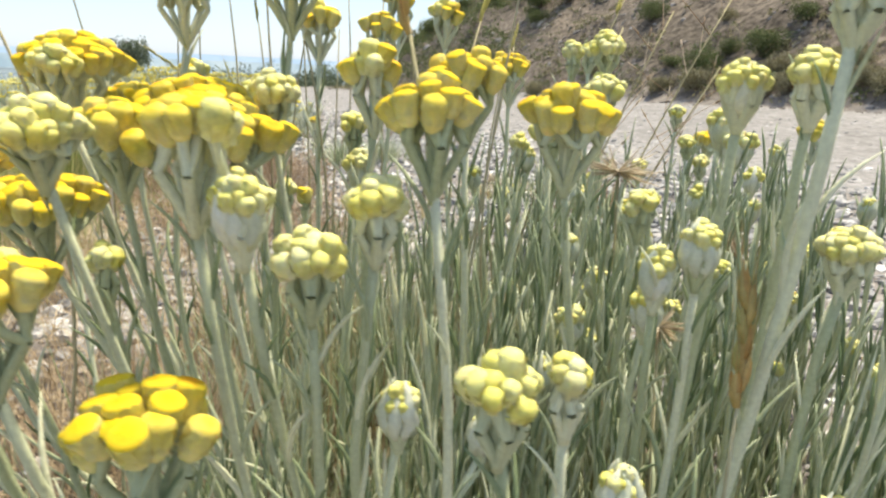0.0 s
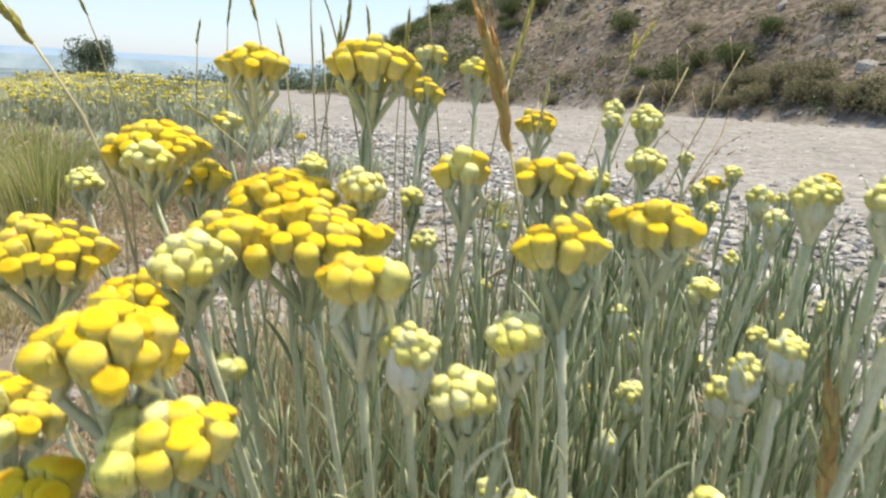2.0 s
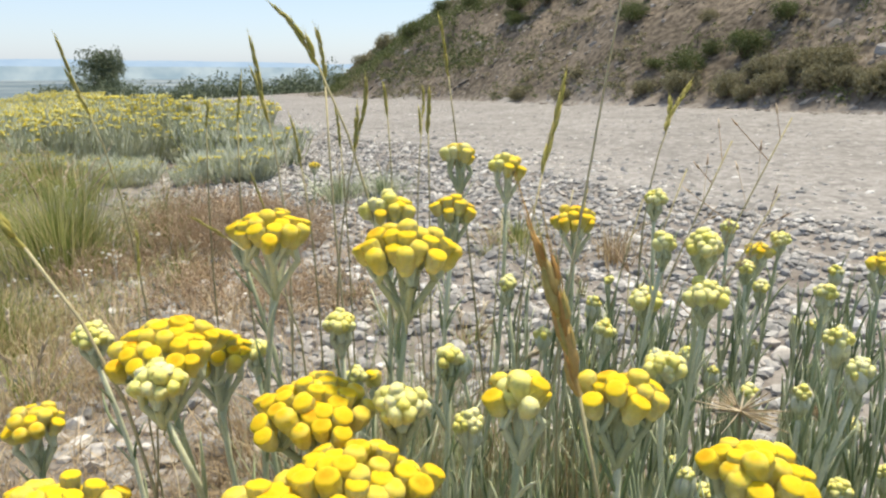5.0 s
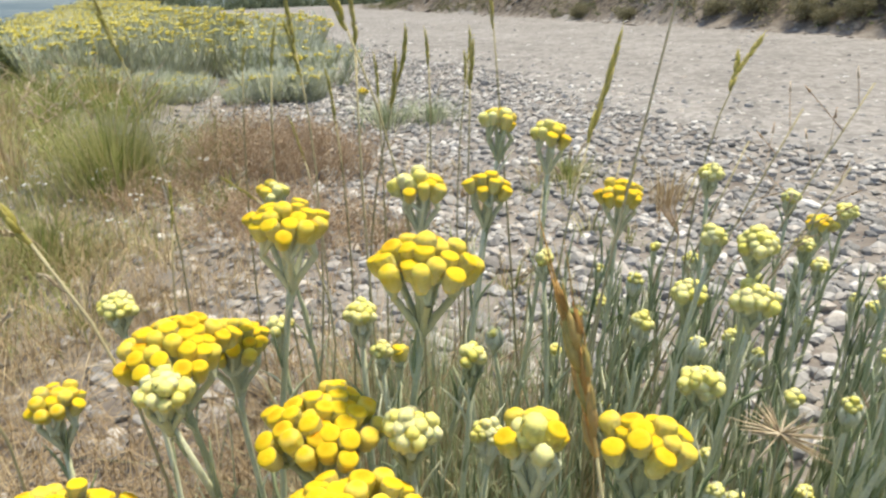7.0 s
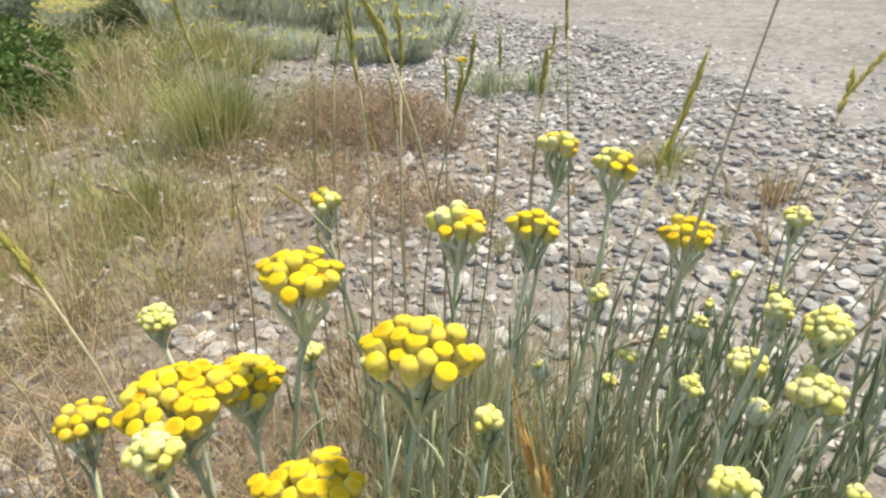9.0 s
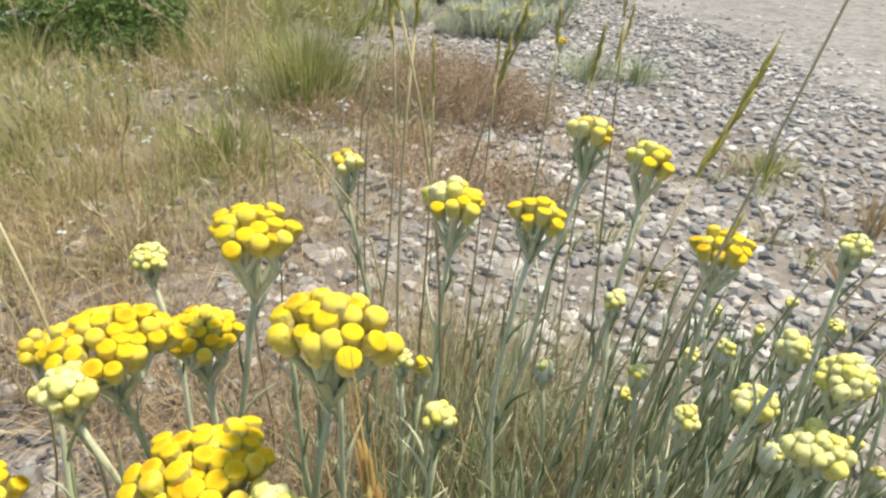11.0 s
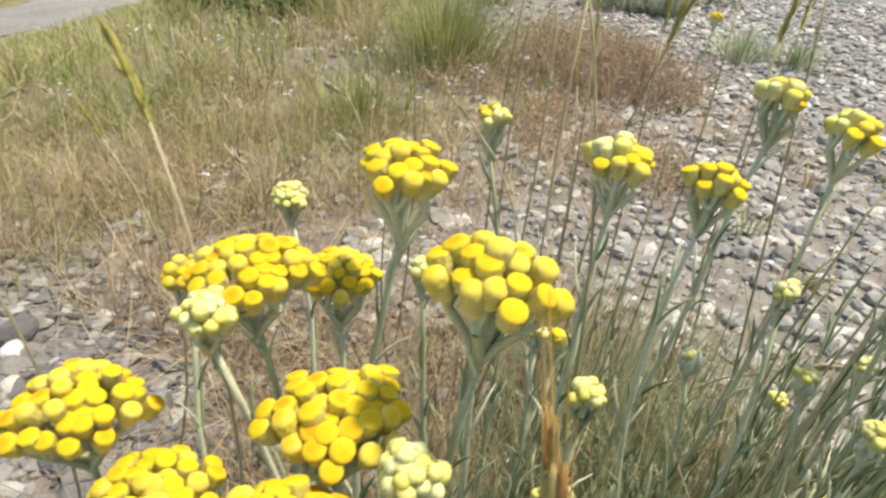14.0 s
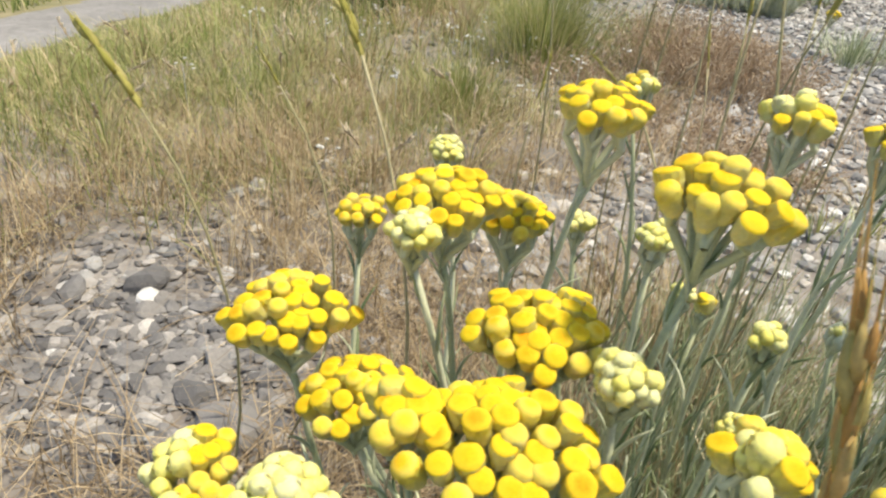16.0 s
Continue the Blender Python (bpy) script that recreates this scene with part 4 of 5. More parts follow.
def blades(g, spots, lo, hi, width, lean, k=4, mat=0):
    p = np.array(spots, float)
    n = len(p)
    ln, a = gr.uniform(lo, hi, n), gr.uniform(0, 6.283, n)
    l = np.abs(gr.normal(0, lean, n)) + 0.05
    o = np.stack([np.cos(a), np.sin(a), np.zeros(n)], 1)
    s = np.stack([-o[:, 1], o[:, 0], o[:, 2]], 1)
    b = np.stack([p[:, 0], p[:, 1], height(p[:, 0], p[:, 1]) - 0.003], 1)
    w = width * gr.uniform(0.6, 1.3, n)
    kink = gr.normal(0, 0.06, n)
    verts = np.zeros((n, 3 * k, 3))
    for i, u in enumerate(np.linspace(0, 1, k)):
        c = b + o * (ln * l * u * (0.4 + 0.6 * u))[:, None] + s * (kink * ln * math.sin(3.1 * u))[:, None]
        c[:, 2] += ln * (u - 0.25 * l * u * u)
        half = (w * (1 - u * u * 0.95) * 0.5)[:, None]
        verts[:, 3 * i], verts[:, 3 * i + 1], verts[:, 3 * i + 2] = c - s * half, c + o * half * 0.5, c + s * half
    faces = []
    for i in range(k - 1):
        q, r = 3 * i, 3 * i + 3
        faces += [(q, q + 1, r + 1, r), (q + 1, q + 2, r + 2, r + 1)]
    g.many(verts, faces, mat)


def grass_patch(name, spots, lo, hi, width, lean, material, label, k=4):
    g = Mesh()
    blades(g, spots, lo, hi, width, lean, k)
    return tagged(new(name, g.data(name, [material])), label, "grass", kind="stuff")


def clumped(x, y):
    """Grass stands in loose clumps, with thin places between."""
    return lumps(x, y, 17) + 0.5 * lumps(x, y, 41) + gr.normal(0, 0.35, len(x)) > -0.1


def spots_in(count, cx, cy, sx, sy, keep):
    out = np.zeros((0, 2))
    while len(out) < count:
        x, y = gr.normal(cx, sx, count), gr.normal(cy, sy, count)
        out = np.concatenate([out, np.stack([x, y], 1)[keep(x, y)]])
    return out[:count]


def clear(x, y):
    """Leaves the spot round the camera's line and the bare gravel free."""
    return (np.hypot(x - 0.01, y - 0.05) > 0.09) & (np.hypot((x + 0.35) / 0.13, (y - 0.20) / 0.075) > 1 + 0.25 * lumps(x, y, 21)) & (across(x, y) < 0.75)


# straw between and beside the everlasting
grass_patch("dry_grass_low", spots_in(8000, -0.14, 0.28, 0.13, 0.11, clear), 0.015, 0.05, 0.0008, 1.9, SHADESTRAW, "matted low dry straw under the flowers", 3)
grass_patch("dry_grass_left", spots_in(8000, -0.58, 0.48, 0.17, 0.20, lambda x, y: clear(x, y) & (x < -0.25 + 0.1 * lumps(x, y, 9)) & clumped(x, y)), 0.02, 0.075, 0.0008, 1.1, STRAW, "dry straw-coloured grass on the verge")
grass_patch("dry_grass_front", spots_in(2200, -0.48, 0.12, 0.14, 0.12, lambda x, y: clear(x, y) & (x < -0.22) & clumped(x, y)), 0.02, 0.06, 0.0008, 1.3, SHADESTRAW, "sparse dry grass beside bare gravel", 3)
grass_patch("green_grass_left", spots_in(5200, -0.76, 0.52, 0.22, 0.26, lambda x, y: clear(x, y) & (x < -0.45) & clumped(y, x)), 0.03, 0.085, 0.0010, 0.9, GREEN, "mixed green grass on the verge")
grass_patch("grass_between", spots_in(850, -0.05, 0.33, 0.050, 0.055, clear), 0.05, 0.13, 0.0009, 0.35, FRESH, "thin green blades among the flower stems")
grass_patch("grass_in_plant", spots_in(1000, 0.04, 0.16, 0.06, 0.05, clear), 0.03, 0.075, 0.0012, 0.5, FRESH, "low green blades between the everlasting shoots")
grass_patch("grass_behind_heads", spots_in(380, -0.06, 0.39, 0.045, 0.045, clear), 0.05, 0.14, 0.0010, 0.3, FRESH, "thin green blades rising behind the flower heads")
grass_patch("straw_between", spots_in(520, -0.06, 0.33, 0.06, 0.06, clear), 0.05, 0.14, 0.0009, 0.35, STRAW, "thin dry blades among the flower stems")
# a thin cover of reddish dry herbs over the stony verge
grass_patch("dry_herbs", spots_in(1500, -0.45, 0.90, 0.20, 0.22, lambda x, y: (across(x, y) < 0.45) & (y > 0.5) & (lumps(x, y, 11) + gr.normal(0, 0.5, len(x)) > 0.0)), 0.015, 0.05, 0.0012, 0.9, RUST, "thin reddish dry herbs over stony ground", 3)


def slope_spot(x0, x1, y0, y1, test):
    while True:
        x, y = gr.uniform(x0, x1), gr.uniform(y0, y1)
        if test(x, y):
            return x, y


def slope_spots(count, x0, x1, y0, y1, n0, n1, f=0.0):
    """Spots between two distances from the road, in drifts where f is given."""
    out = np.zeros((0, 2))
    while len(out) < count:
        x, y = gr.uniform(x0, x1, count), gr.uniform(y0, y1, count)
        n = across(x, y)
        keep = (n > n0) & (n < n1)
        if f:
            keep &= lumps(x, y, f) + 0.6 * lumps(x, y, 4.1 * f) + gr.normal(0, 0.25, count) > 0.0
        out = np.concatenate([out, np.stack([x, y], 1)[keep]])
    return out[:count]


grass_patch("slope_grass_green", slope_spots(11000, -3.6, -0.75, 0.0, 3.6, -2.6, -0.35, 3.3), 0.03, 0.09, 0.0024, 0.9, GREEN, "green grass on the slope below the verge")
grass_patch("slope_grass_dry", slope_spots(9000, -3.2, -0.7, 0.0, 3.4, -2.2, -0.25, 2.6), 0.03, 0.09, 0.0020, 1.1, STRAW, "dry grass on the slope below the verge")
grass_patch("low_meadow", slope_spots(8000, -14, -2.2, 0.0, 14, -5.0, -2.2, 1.4), 0.06, 0.16, 0.008, 0.7, GREEN, "meadow grass above the lower road", 3)
grass_patch("far_meadow", slope_spots(3500, -22, -8, 1, 22, -13, -8.2), 0.15, 0.35, 0.03, 0.6, GREEN, "meadow grass beyond the lower road", 3)


def tuft(x, y, tall, spread, count, material, label, name="grass_tuft", width=0.0016, lean=0.45, stalks=2, plume=1.0):
    root = thing(name, on(x, y), label, "grass", "grass tufts")
    b = np.array(root.location)
    g = Mesh()
    for _ in range(count):
        a, r = gr.uniform(0, 6.283), abs(gr.normal(0, spread * 0.4))
        o = np.array([math.cos(a), math.sin(a), 0])
        p = o * r
        p[2] = float(height(b[0] + p[0], b[1] + p[1])) - b[2] - 0.004
        ln = tall * gr.uniform(0.5, 1.05)
        l = abs(gr.normal(0, lean)) + r / spread * 0.3
        pts = [p + o * ln * l * u * (0.3 + 0.7 * u) + np.array([0, 0, ln * (u - 0.25 * l * u * u)]) for u in np.linspace(0, 1, 5)]
        g.blade(pts, width * gr.uniform(0.7, 1.2), np.array([-o[1], o[0], 0]))
    tagged(part("foliage", g.data("foliage", [material]), root), kind="stuff")
    for _ in range(stalks):
        a, ln = gr.uniform(0, 6.283), tall * gr.uniform(1.0, 1.45)
        o = np.array([math.cos(a), math.sin(a), 0]) * gr.uniform(0.15, 0.6)
        pts = [o * spread * 0.3 + o * ln * u * u + np.array([0, 0, ln * (u - 0.2 * u * u) - 0.004]) for u in np.linspace(0, 1, 6)]
        h = Mesh()
        h.tube(pts, [0.0008, 0.0007, 0.0006, 0.0006, 0.0005, 0.0004], 4)
        w = unit(pts[5] - pts[4])
        for i in range(int(9 * plume)):
            q = pts[5] - w * ln * 0.030 * i + (pts[4] - pts[5] + w * np.linalg.norm(pts[5] - pts[4])) * (0.030 * i) ** 2 * 6
            h.tube([q, q + w * 0.005 * plume + gr.normal(0, 0.0016 * plume, 3), q + w * 0.010 * plume + gr.normal(0, 0.0026 * plume, 3)], [0.0006, 0.0012 * plume, 0.0002], 4)
        part("seed_stalk", h.data("seed_stalk", [PALESTRAW]), root, None, "thin pale seed stalk")
    return root


tuft(-0.70, 0.99, 0.155, 0.15, 1700, GREEN, "upright green grass tuft on the stony verge", width=0.0012, stalks=7, lean=0.38)
tuft(-0.60, 1.14, 0.11, 0.10, 300, GREEN, "smaller green grass tuft beside the rusty shrub")
tuft(-0.60, 0.70, 0.065, 0.11, 600, GREEN, "low soft green grass tuft in dry straw")
tuft(-0.90, 1.00, 0.15, 0.12, 130, STRAW, "arching dry grass tuft with pale seed heads", lean=0.9, stalks=12, plume=0.9)
tuft(-0.28, 1.52, 0.07, 0.09, 220, LEAVES, "small grey-green tuft in gravel")
tuft(-0.38, 1.50, 0.08, 0.10, 300, LEAVES, "small silvery tuft in gravel")
tuft(0.01, 1.08, 0.05, 0.06, 220, GREEN, "small green herb in gravel")
tuft(0.14, 0.95, 0.06, 0.06, 120, STRAW, "small dry tuft in gravel")
for i in range(26):
    x, y = gr.uniform(-1.15, -0.42), gr.uniform(0.22, 0.95)
    tuft(x, y, gr.uniform(0.035, 0.075), 0.05, 70, GREEN if gr.random() < 0.5 + 0.4 * (x < -0.8) else STRAW, "small loose grass tuft on the verge", lean=0.7, width=0.0014)
for i in range(40):
    x, y = slope_spot(-2.1, -0.85, 0.85, 2.4, lambda x, y: -0.75 < across(x, y) < -0.02)
    tuft(x, y, gr.uniform(0.07, 0.15), 0.12, 150, GREEN if gr.random() < 0.75 else STRAW, "tall loose grass tuft where the verge drops", lean=0.6, width=0.0026, stalks=3)
for i in range(16):
    s = gr.uniform(0.5, 1.0)
    tuft(gr.uniform(-0.35, 0.1), gr.uniform(0.6, 1.1), 0.05 * s, 0.03, 26, GREEN if i % 2 else STRAW, "sparse small grass tuft in gravel")


def rusty_shrub(x, y, wide, tall, count):
    root = thing("dry_shrub", on(x, y), "low dry shrub of rusty brown twigs on gravel", "shrub", "dry shrubs")
    b = np.array(root.location)
    g, h = Mesh(), Mesh()
    for _ in range(count):
        a, q = gr.uniform(0, 6.283), math.sqrt(gr.random())
        o = np.array([math.cos(a), math.sin(a) * 0.85, 0])
        p = o * q * wide * 0.55
        p[2] = float(height(b[0] + p[0], b[1] + p[1])) - b[2] - 0.003
        ln = tall * gr.uniform(0.55, 1.0) * (1 - 0.45 * q * q)
        tip = p + o * ln * q * gr.uniform(0.2, 0.9) + np.array([gr.normal(0, 0.012), gr.normal(0, 0.012), ln])
        mid = (p + tip) / 2 + gr.normal(0, 0.007, 3)
        g.tube([p, mid, tip], [0.0008, 0.0006, 0.0003], 3, 0, False)
        for _ in range(3):
            u = gr.uniform(0.2, 1.0)
            c = mid + (tip - mid) * u
            e = c + np.array([gr.normal(0, 0.012), gr.normal(0, 0.012), gr.uniform(0.0, 0.020)])
            g.tube([c, e], [0.0005, 0.0003], 3, 0, False)
            v = turned(ICO1[0] * np.array([0.0012, 0.0010, 0.0017]) * gr.uniform(0.7, 1.4), gr)
            h.add(v + e, ICO1[1])
    tagged(part("brushwood", g.data("brushwood", [RUST]), root), kind="stuff")
    tagged(part("seed", h.data("seed", [RUST], False), root), kind="stuff")
    return root


rusty_shrub(-0.51, 1.10, 0.20, 0.115, 400)
rusty_shrub(-0.40, 1.07, 0.17, 0.100, 280)
rusty_shrub(-0.37, 0.82, 0.18, 0.055, 170)
rusty_shrub(-0.24, 0.78, 0.11, 0.04, 110)
rusty_shrub(-0.60, 0.93, 0.12, 0.05, 110)


# ---- the star-shaped dry seed head and a dry feathery spike ----
def seed_star(x, y, z, r):
    root = thing("dry_seed_star", on(x, y), "dry straw-coloured star of bristles on a thin stalk", "seed head")
    b = np.array(root.location)
    c = np.array([x, y, z]) - b
    g = Mesh()
    g.tube([np.zeros(3), c * 0.5 + np.array([0.004, 0, 0]), c], [0.0006, 0.0005, 0.0005], 4)
    part("stalk", g.data("stalk", [CULM]), root)
    g = Mesh()
    for _ in range(60):
        d = unit(gr.normal(size=3) * np.array([1, 1, 0.6]))
        g.tube([c, c + d * r * gr.uniform(0.6, 1.1)], [0.00045, 0.00012], 3, 0, False)
    tagged(part("bristles", g.data("bristles", [PALESTRAW]), root), kind="stuff")
    return root


seed_star(0.054, 0.230, 0.165, 0.014)
seed_star(0.062, 0.182, 0.130, 0.009)


def feather_spike(x, y, z, ln):
    root = thing("dry_feather_spike", on(x, y), "dry purplish feathery grass spike", "grass")
    b = np.array(root.location)
    c = np.array([x, y, z]) - b
    g = Mesh()
    g.tube([np.zeros(3), c], [0.0006, 0.0005], 4)
    part("stalk", g.data("stalk", [CULM]), root)
    g = Mesh()
    for _ in range(26):
        d = unit(np.array([-0.5, 0.1, 0.9]) + gr.normal(0, 0.22, 3))
        g.tube([c, c + d * ln * gr.uniform(0.5, 1.1)], [0.0004, 0.0001], 3, 0, False)
    tagged(part("bristles", g.data("bristles", [RUST]), root), kind="stuff")
    return root


feather_spike(0.073, 0.508, 0.125, 0.034)
feather_spike(0.120, 0.300, 0.120, 0.024)


# ---- thin wiry stems with open sprays that rise above the flowers ----
def wiry_stem(x, y, tall, lean, spray):
    root = thing("wiry_grass_stem", on(x, y), "thin wiry dark grass stem rising above the flowers", "grass", "wiry stems")
    tip = np.array([lean[0], lean[1], tall])
    pts = curve_points((0, 0, 0), tip, (lean[0] * -0.1, lean[1] * -0.1), 8)
    g = Mesh()
    g.tube(pts, [0.00075 - 0.0004 * u for u in np.linspace(0, 1, 8)], 4)
    part("stalk", g.data("stalk", [CULM]), root)
    if spray:
        g = Mesh()
        for i in range(9):
            p = np.array(pts[4]) + (np.array(pts[7]) - np.array(pts[4])) * (i / 9)
            e = p + np.array([gr.normal(0, 0.012), gr.normal(0, 0.008), gr.uniform(0.008, 0.022)])
            g.tube([p, e], [0.0003, 0.0002], 3, 0, False)
            g.tube([e, e + unit(e - p) * 0.006], [0.0006, 0.0001], 4)
        tagged(part("spray", g.data("spray", [RUST]), root), kind="stuff")
    return root


wiry_stem(-0.010, 0.310, 0.36, (0.045, 0.03), False)
wiry_stem(0.005, 0.335, 0.22, (0.065, 0.04), False)
wiry_stem(0.010, 0.345, 0.23, (0.09, 0.06), True)
wiry_stem(0.025, 0.350, 0.24, (0.11, 0.07), True)
wiry_stem(-0.030, 0.330, 0.20, (0.01, 0.05), False)
wiry_stem(0.000, 0.325, 0.205, (0.05, 0.05), False)
wiry_stem(-0.015, 0.335, 0.21, (0.03, 0.04), False)
wiry_stem(0.03, 0.36, 0.20, (0.10, 0.05), True)
wiry_stem(-0.075, 0.330, 0.22, (0.0, 0.03), False)


# ---- the stand of everlasting beyond ----
def far_clump(seed, tall, wide, stems, bloom):
    r = np.random.default_rng(300 + seed)
    root = thing("everlasting_clump", (0, 0, 0), "silvery everlasting clump topped with many small yellow heads", "plant", "everlasting stand")
    g, h, l = Mesh(), Mesh(), Mesh()
    for _ in range(stems):
        a, q = r.uniform(0, 6.283), math.sqrt(r.random()) * wide * 0.5
        p = np.array([math.cos(a) * q * 0.75, math.sin(a) * q * 0.75, -0.01])
        t = np.array([math.cos(a) * q * 1.2, math.sin(a) * q * 1.2, tall * r.uniform(0.72, 1.0)]) + np.array([*r.normal(0, 0.012, 2), 0])
        g.tube([p, (p + t) / 2 + r.normal(0, 0.006, 3), t], [0.0022, 0.0020, 0.0016], 3, 0, False)
        for j in range(10):
            u = r.uniform(0.1, 0.98)
            b = p + (t - p) * u
            o = unit(r.normal(size=3) * np.array([1, 1, 0.1]))
            l.blade([b, b + o * 0.010 + np.array([0, 0, 0.016]), b + o * 0.018 + np.array([0, 0, 0.036])], 0.004, np.cross(o, (0, 0, 1)))
        if r.random() < bloom:
            for _ in range(5):
                v = turned(ICO1[0] * np.array([0.0055, 0.0055, 0.0035]), r)
                h.add(v + t + np.array([*r.normal(0, 0.008, 2), r.normal(0.002, 0.0015)]), ICO1[1])
    tagged(part("stem_mass", g.data("stem_mass", [WOOLLY]), root), kind="stuff")
    tagged(part("foliage", l.data("foliage", [FARSILVER]), root), kind="stuff")
    tagged(part("bloom", h.data("bloom", [FARBLOOM]), root), kind="stuff")
    return root


clumps = [far_clump(0, 0.24, 0.36, 150, 0.95), far_clump(1, 0.21, 0.32, 140, 0.7), far_clump(2, 0.12, 0.26, 90, 0.16), far_clump(3, 0.17, 0.30, 110, 0.35)]
for clump, spot in zip(clumps, ((-1.35, 2.45), (-1.05, 2.55), (-0.78, 2.15), (-0.95, 2.22))):
    clump.location = on(*spot)


def plant_clump(kind, n, s, size):
    x, y = in_road(n, s)
    ob = copy_thing(clumps[kind], Matrix.Translation(on(x, y)) @ Matrix.Rotation(gr.uniform(0, 6.28), 4, "Z"))
    ob.scale = (size, size, size * gr.uniform(0.8, 1.05))


# tall and full away from the road, lower, thinner and ragged towards it
for i in range(46):
    n, s = gr.uniform(-0.35, 0.35), 2.25 + 2.6 * gr.random() ** 1.2 + 0.12 * gr.normal()
    edge = sstep(-0.05, 0.45, n + 0.12 * gr.normal()) + sstep(2.7, 2.2, s)
    plant_clump(2 if edge > 0.75 else 3 if edge > 0.35 else 1, n, s, gr.uniform(0.75, 1.1) * (1 - 0.25 * min(edge, 1)))
for i in range(46):
    n, s = 0.36 + 0.16 * gr.normal(), gr.uniform(1.95, 4.6)
    plant_clump(2, n + 0.06 * (s - 2.5), s, gr.uniform(0.35, 0.85))
for i in range(125):
    n, s = gr.uniform(-2.0, 0.5) + 0.1 * gr.normal(), gr.uniform(4.2, 12.5)
    plant_clump(gr.integers(2) if n < -0.1 else 3 if n < 0.2 else 2, n, s, gr.uniform(0.8, 1.15))


# ---- small white flowers on the verge ----
def white_flowers(count, test):
    g = Mesh()
    for _ in range(count):
        x, y = slope_spot(-2.0, -0.45, 0.3, 2.6, test)
        z = gr.uniform(0.03, 0.07)
        p = np.array(on(x, y))
        g.tube([p, p + np.array([gr.normal(0, 0.006), 0, z])], [0.0006, 0.0005], 3, 0, False)
        for _ in range(4):
            v = turned(ICO1[0] * np.array([0.0026, 0.0026, 0.0012]), gr)
            g.add(v + p + np.array([gr.normal(0, 0.008), gr.normal(0, 0.008), z + gr.normal(0, 0.002)]), ICO1[1])
    return tagged(new("small_white_flowers", g.data("small_white_flowers", [TINYWHITE])), "tiny white flowers low over the verge", "flower", kind="stuff")


white_flowers(150, lambda x, y: abs(across(x, y) + 0.15 + 0.2 * lumps(x, y, 4)) < 0.3 and y > 0.8)
white_flowers(9, lambda x, y: -0.6 < across(x, y) < 0.0 and y < 0.9)
white_flowers(9, lambda x, y: -0.5 < across(x, y) < -0.1 and y < 1.2)


# ---- shrubs, bank bushes and trees ----
def leaf_cloud(g, c, r, count, size, rr, squash=0.8):
    d = rr.normal(size=(count, 3))
    d /= np.linalg.norm(d, axis=1)[:, None]
    q = r * rr.uniform(0.35, 1.0, count) ** 0.5 * (1 + 0.25 * np.sin(5 * d[:, 0] + 3 * d[:, 1]))
    p = np.asarray(c) + d * q[:, None] * np.array([1, 1, squash])
    a, b = rr.normal(size=(count, 3)), rr.normal(size=(count, 3))
    a /= np.linalg.norm(a, axis=1)[:, None]
    b = np.cross(a, b)
    b /= np.linalg.norm(b, axis=1)[:, None]
    s = (size * rr.uniform(0.6, 1.3, count))[:, None]
    g.many(np.stack([p - a * s, p + b * s * 0.4, p + a * s, p - b * s * 0.4], 1), [(0, 1, 2, 3)])


def bush(seed, r, count, size, name, label, material):
    rr = np.random.default_rng(500 + seed)
    root = thing(name, (0, 0, 0), label, "bush", "bushes")
    g = Mesh()
    for i in range(7):
        h = Mesh()
        a = rr.uniform(0, 6.28)
        c = np.array([math.cos(a) * r * rr.uniform(0.1, 0.65), math.sin(a) * r * rr.uniform(0.1, 0.65), r * rr.uniform(0.3, 0.75)])
        h.tube([(0, 0, -0.03), c * np.array([0.5, 0.5, 0.6]), c], [r * 0.04, r * 0.03, r * 0.012], 5)
        part("branch", h.data("branch", [BARK]), root)
        leaf_cloud(g, c, r * rr.uniform(0.35, 0.55), count // 7, size, rr)
    part("crown", g.data("crown", [material], False), root)
    return root


DRYSHRUB = leafy("dry_bank_plants", (0.18, 0.17, 0.09), (0.26, 0.24, 0.14), (0.36, 0.325, 0.21), True, 60, 0.8, 0.3)
bushes = [bush(0, 0.24, 4200, 0.010, "bank_bush", "dark green rounded bush on the bare bank", SHRUB), bush(1, 0.20, 3600, 0.009, "bank_bush", "dark green rounded bush on the bare bank", SHRUB)]
scrubs = [bush(2, 0.16, 2600, 0.008, "dry_scrub", "dry olive scrub at the foot of the bank", DRYSHRUB), bush(3, 0.13, 2200, 0.007, "dry_scrub", "dry olive scrub at the foot of the bank", DRYSHRUB)]
VERDURE = leafy("verge_shrub_leaf", (0.06, 0.11, 0.025), (0.11, 0.18, 0.045), (0.20, 0.26, 0.08), True, 60, 0.65, 0.2)
# tree leaves are paled and greyed: air haze is put into their colour
FARTREE = leafy("far_tree_leaf", (0.09, 0.12, 0.07), (0.14, 0.17, 0.105), (0.20, 0.23, 0.15), True, 60, 0.75, 0.2)
BUSH_FIRST, SCRUB_FIRST = [True, True], [True, True]


def plant_bush(kind, i, x, y, s, squash=1.0):
    src, first = (bushes, BUSH_FIRST) if kind == "bush" else (scrubs, SCRUB_FIRST)
    m = Matrix.Translation(on(x, y, -0.02)) @ Matrix.Rotation(gr.uniform(0, 6.28), 4, "Z")
    if first[i]:
        first[i] = False
        ob = src[i]
        ob.matrix_basis = m
    else:
        ob = copy_thing(src[i], m)
    ob.scale = (s, s, s * squash)
    return ob




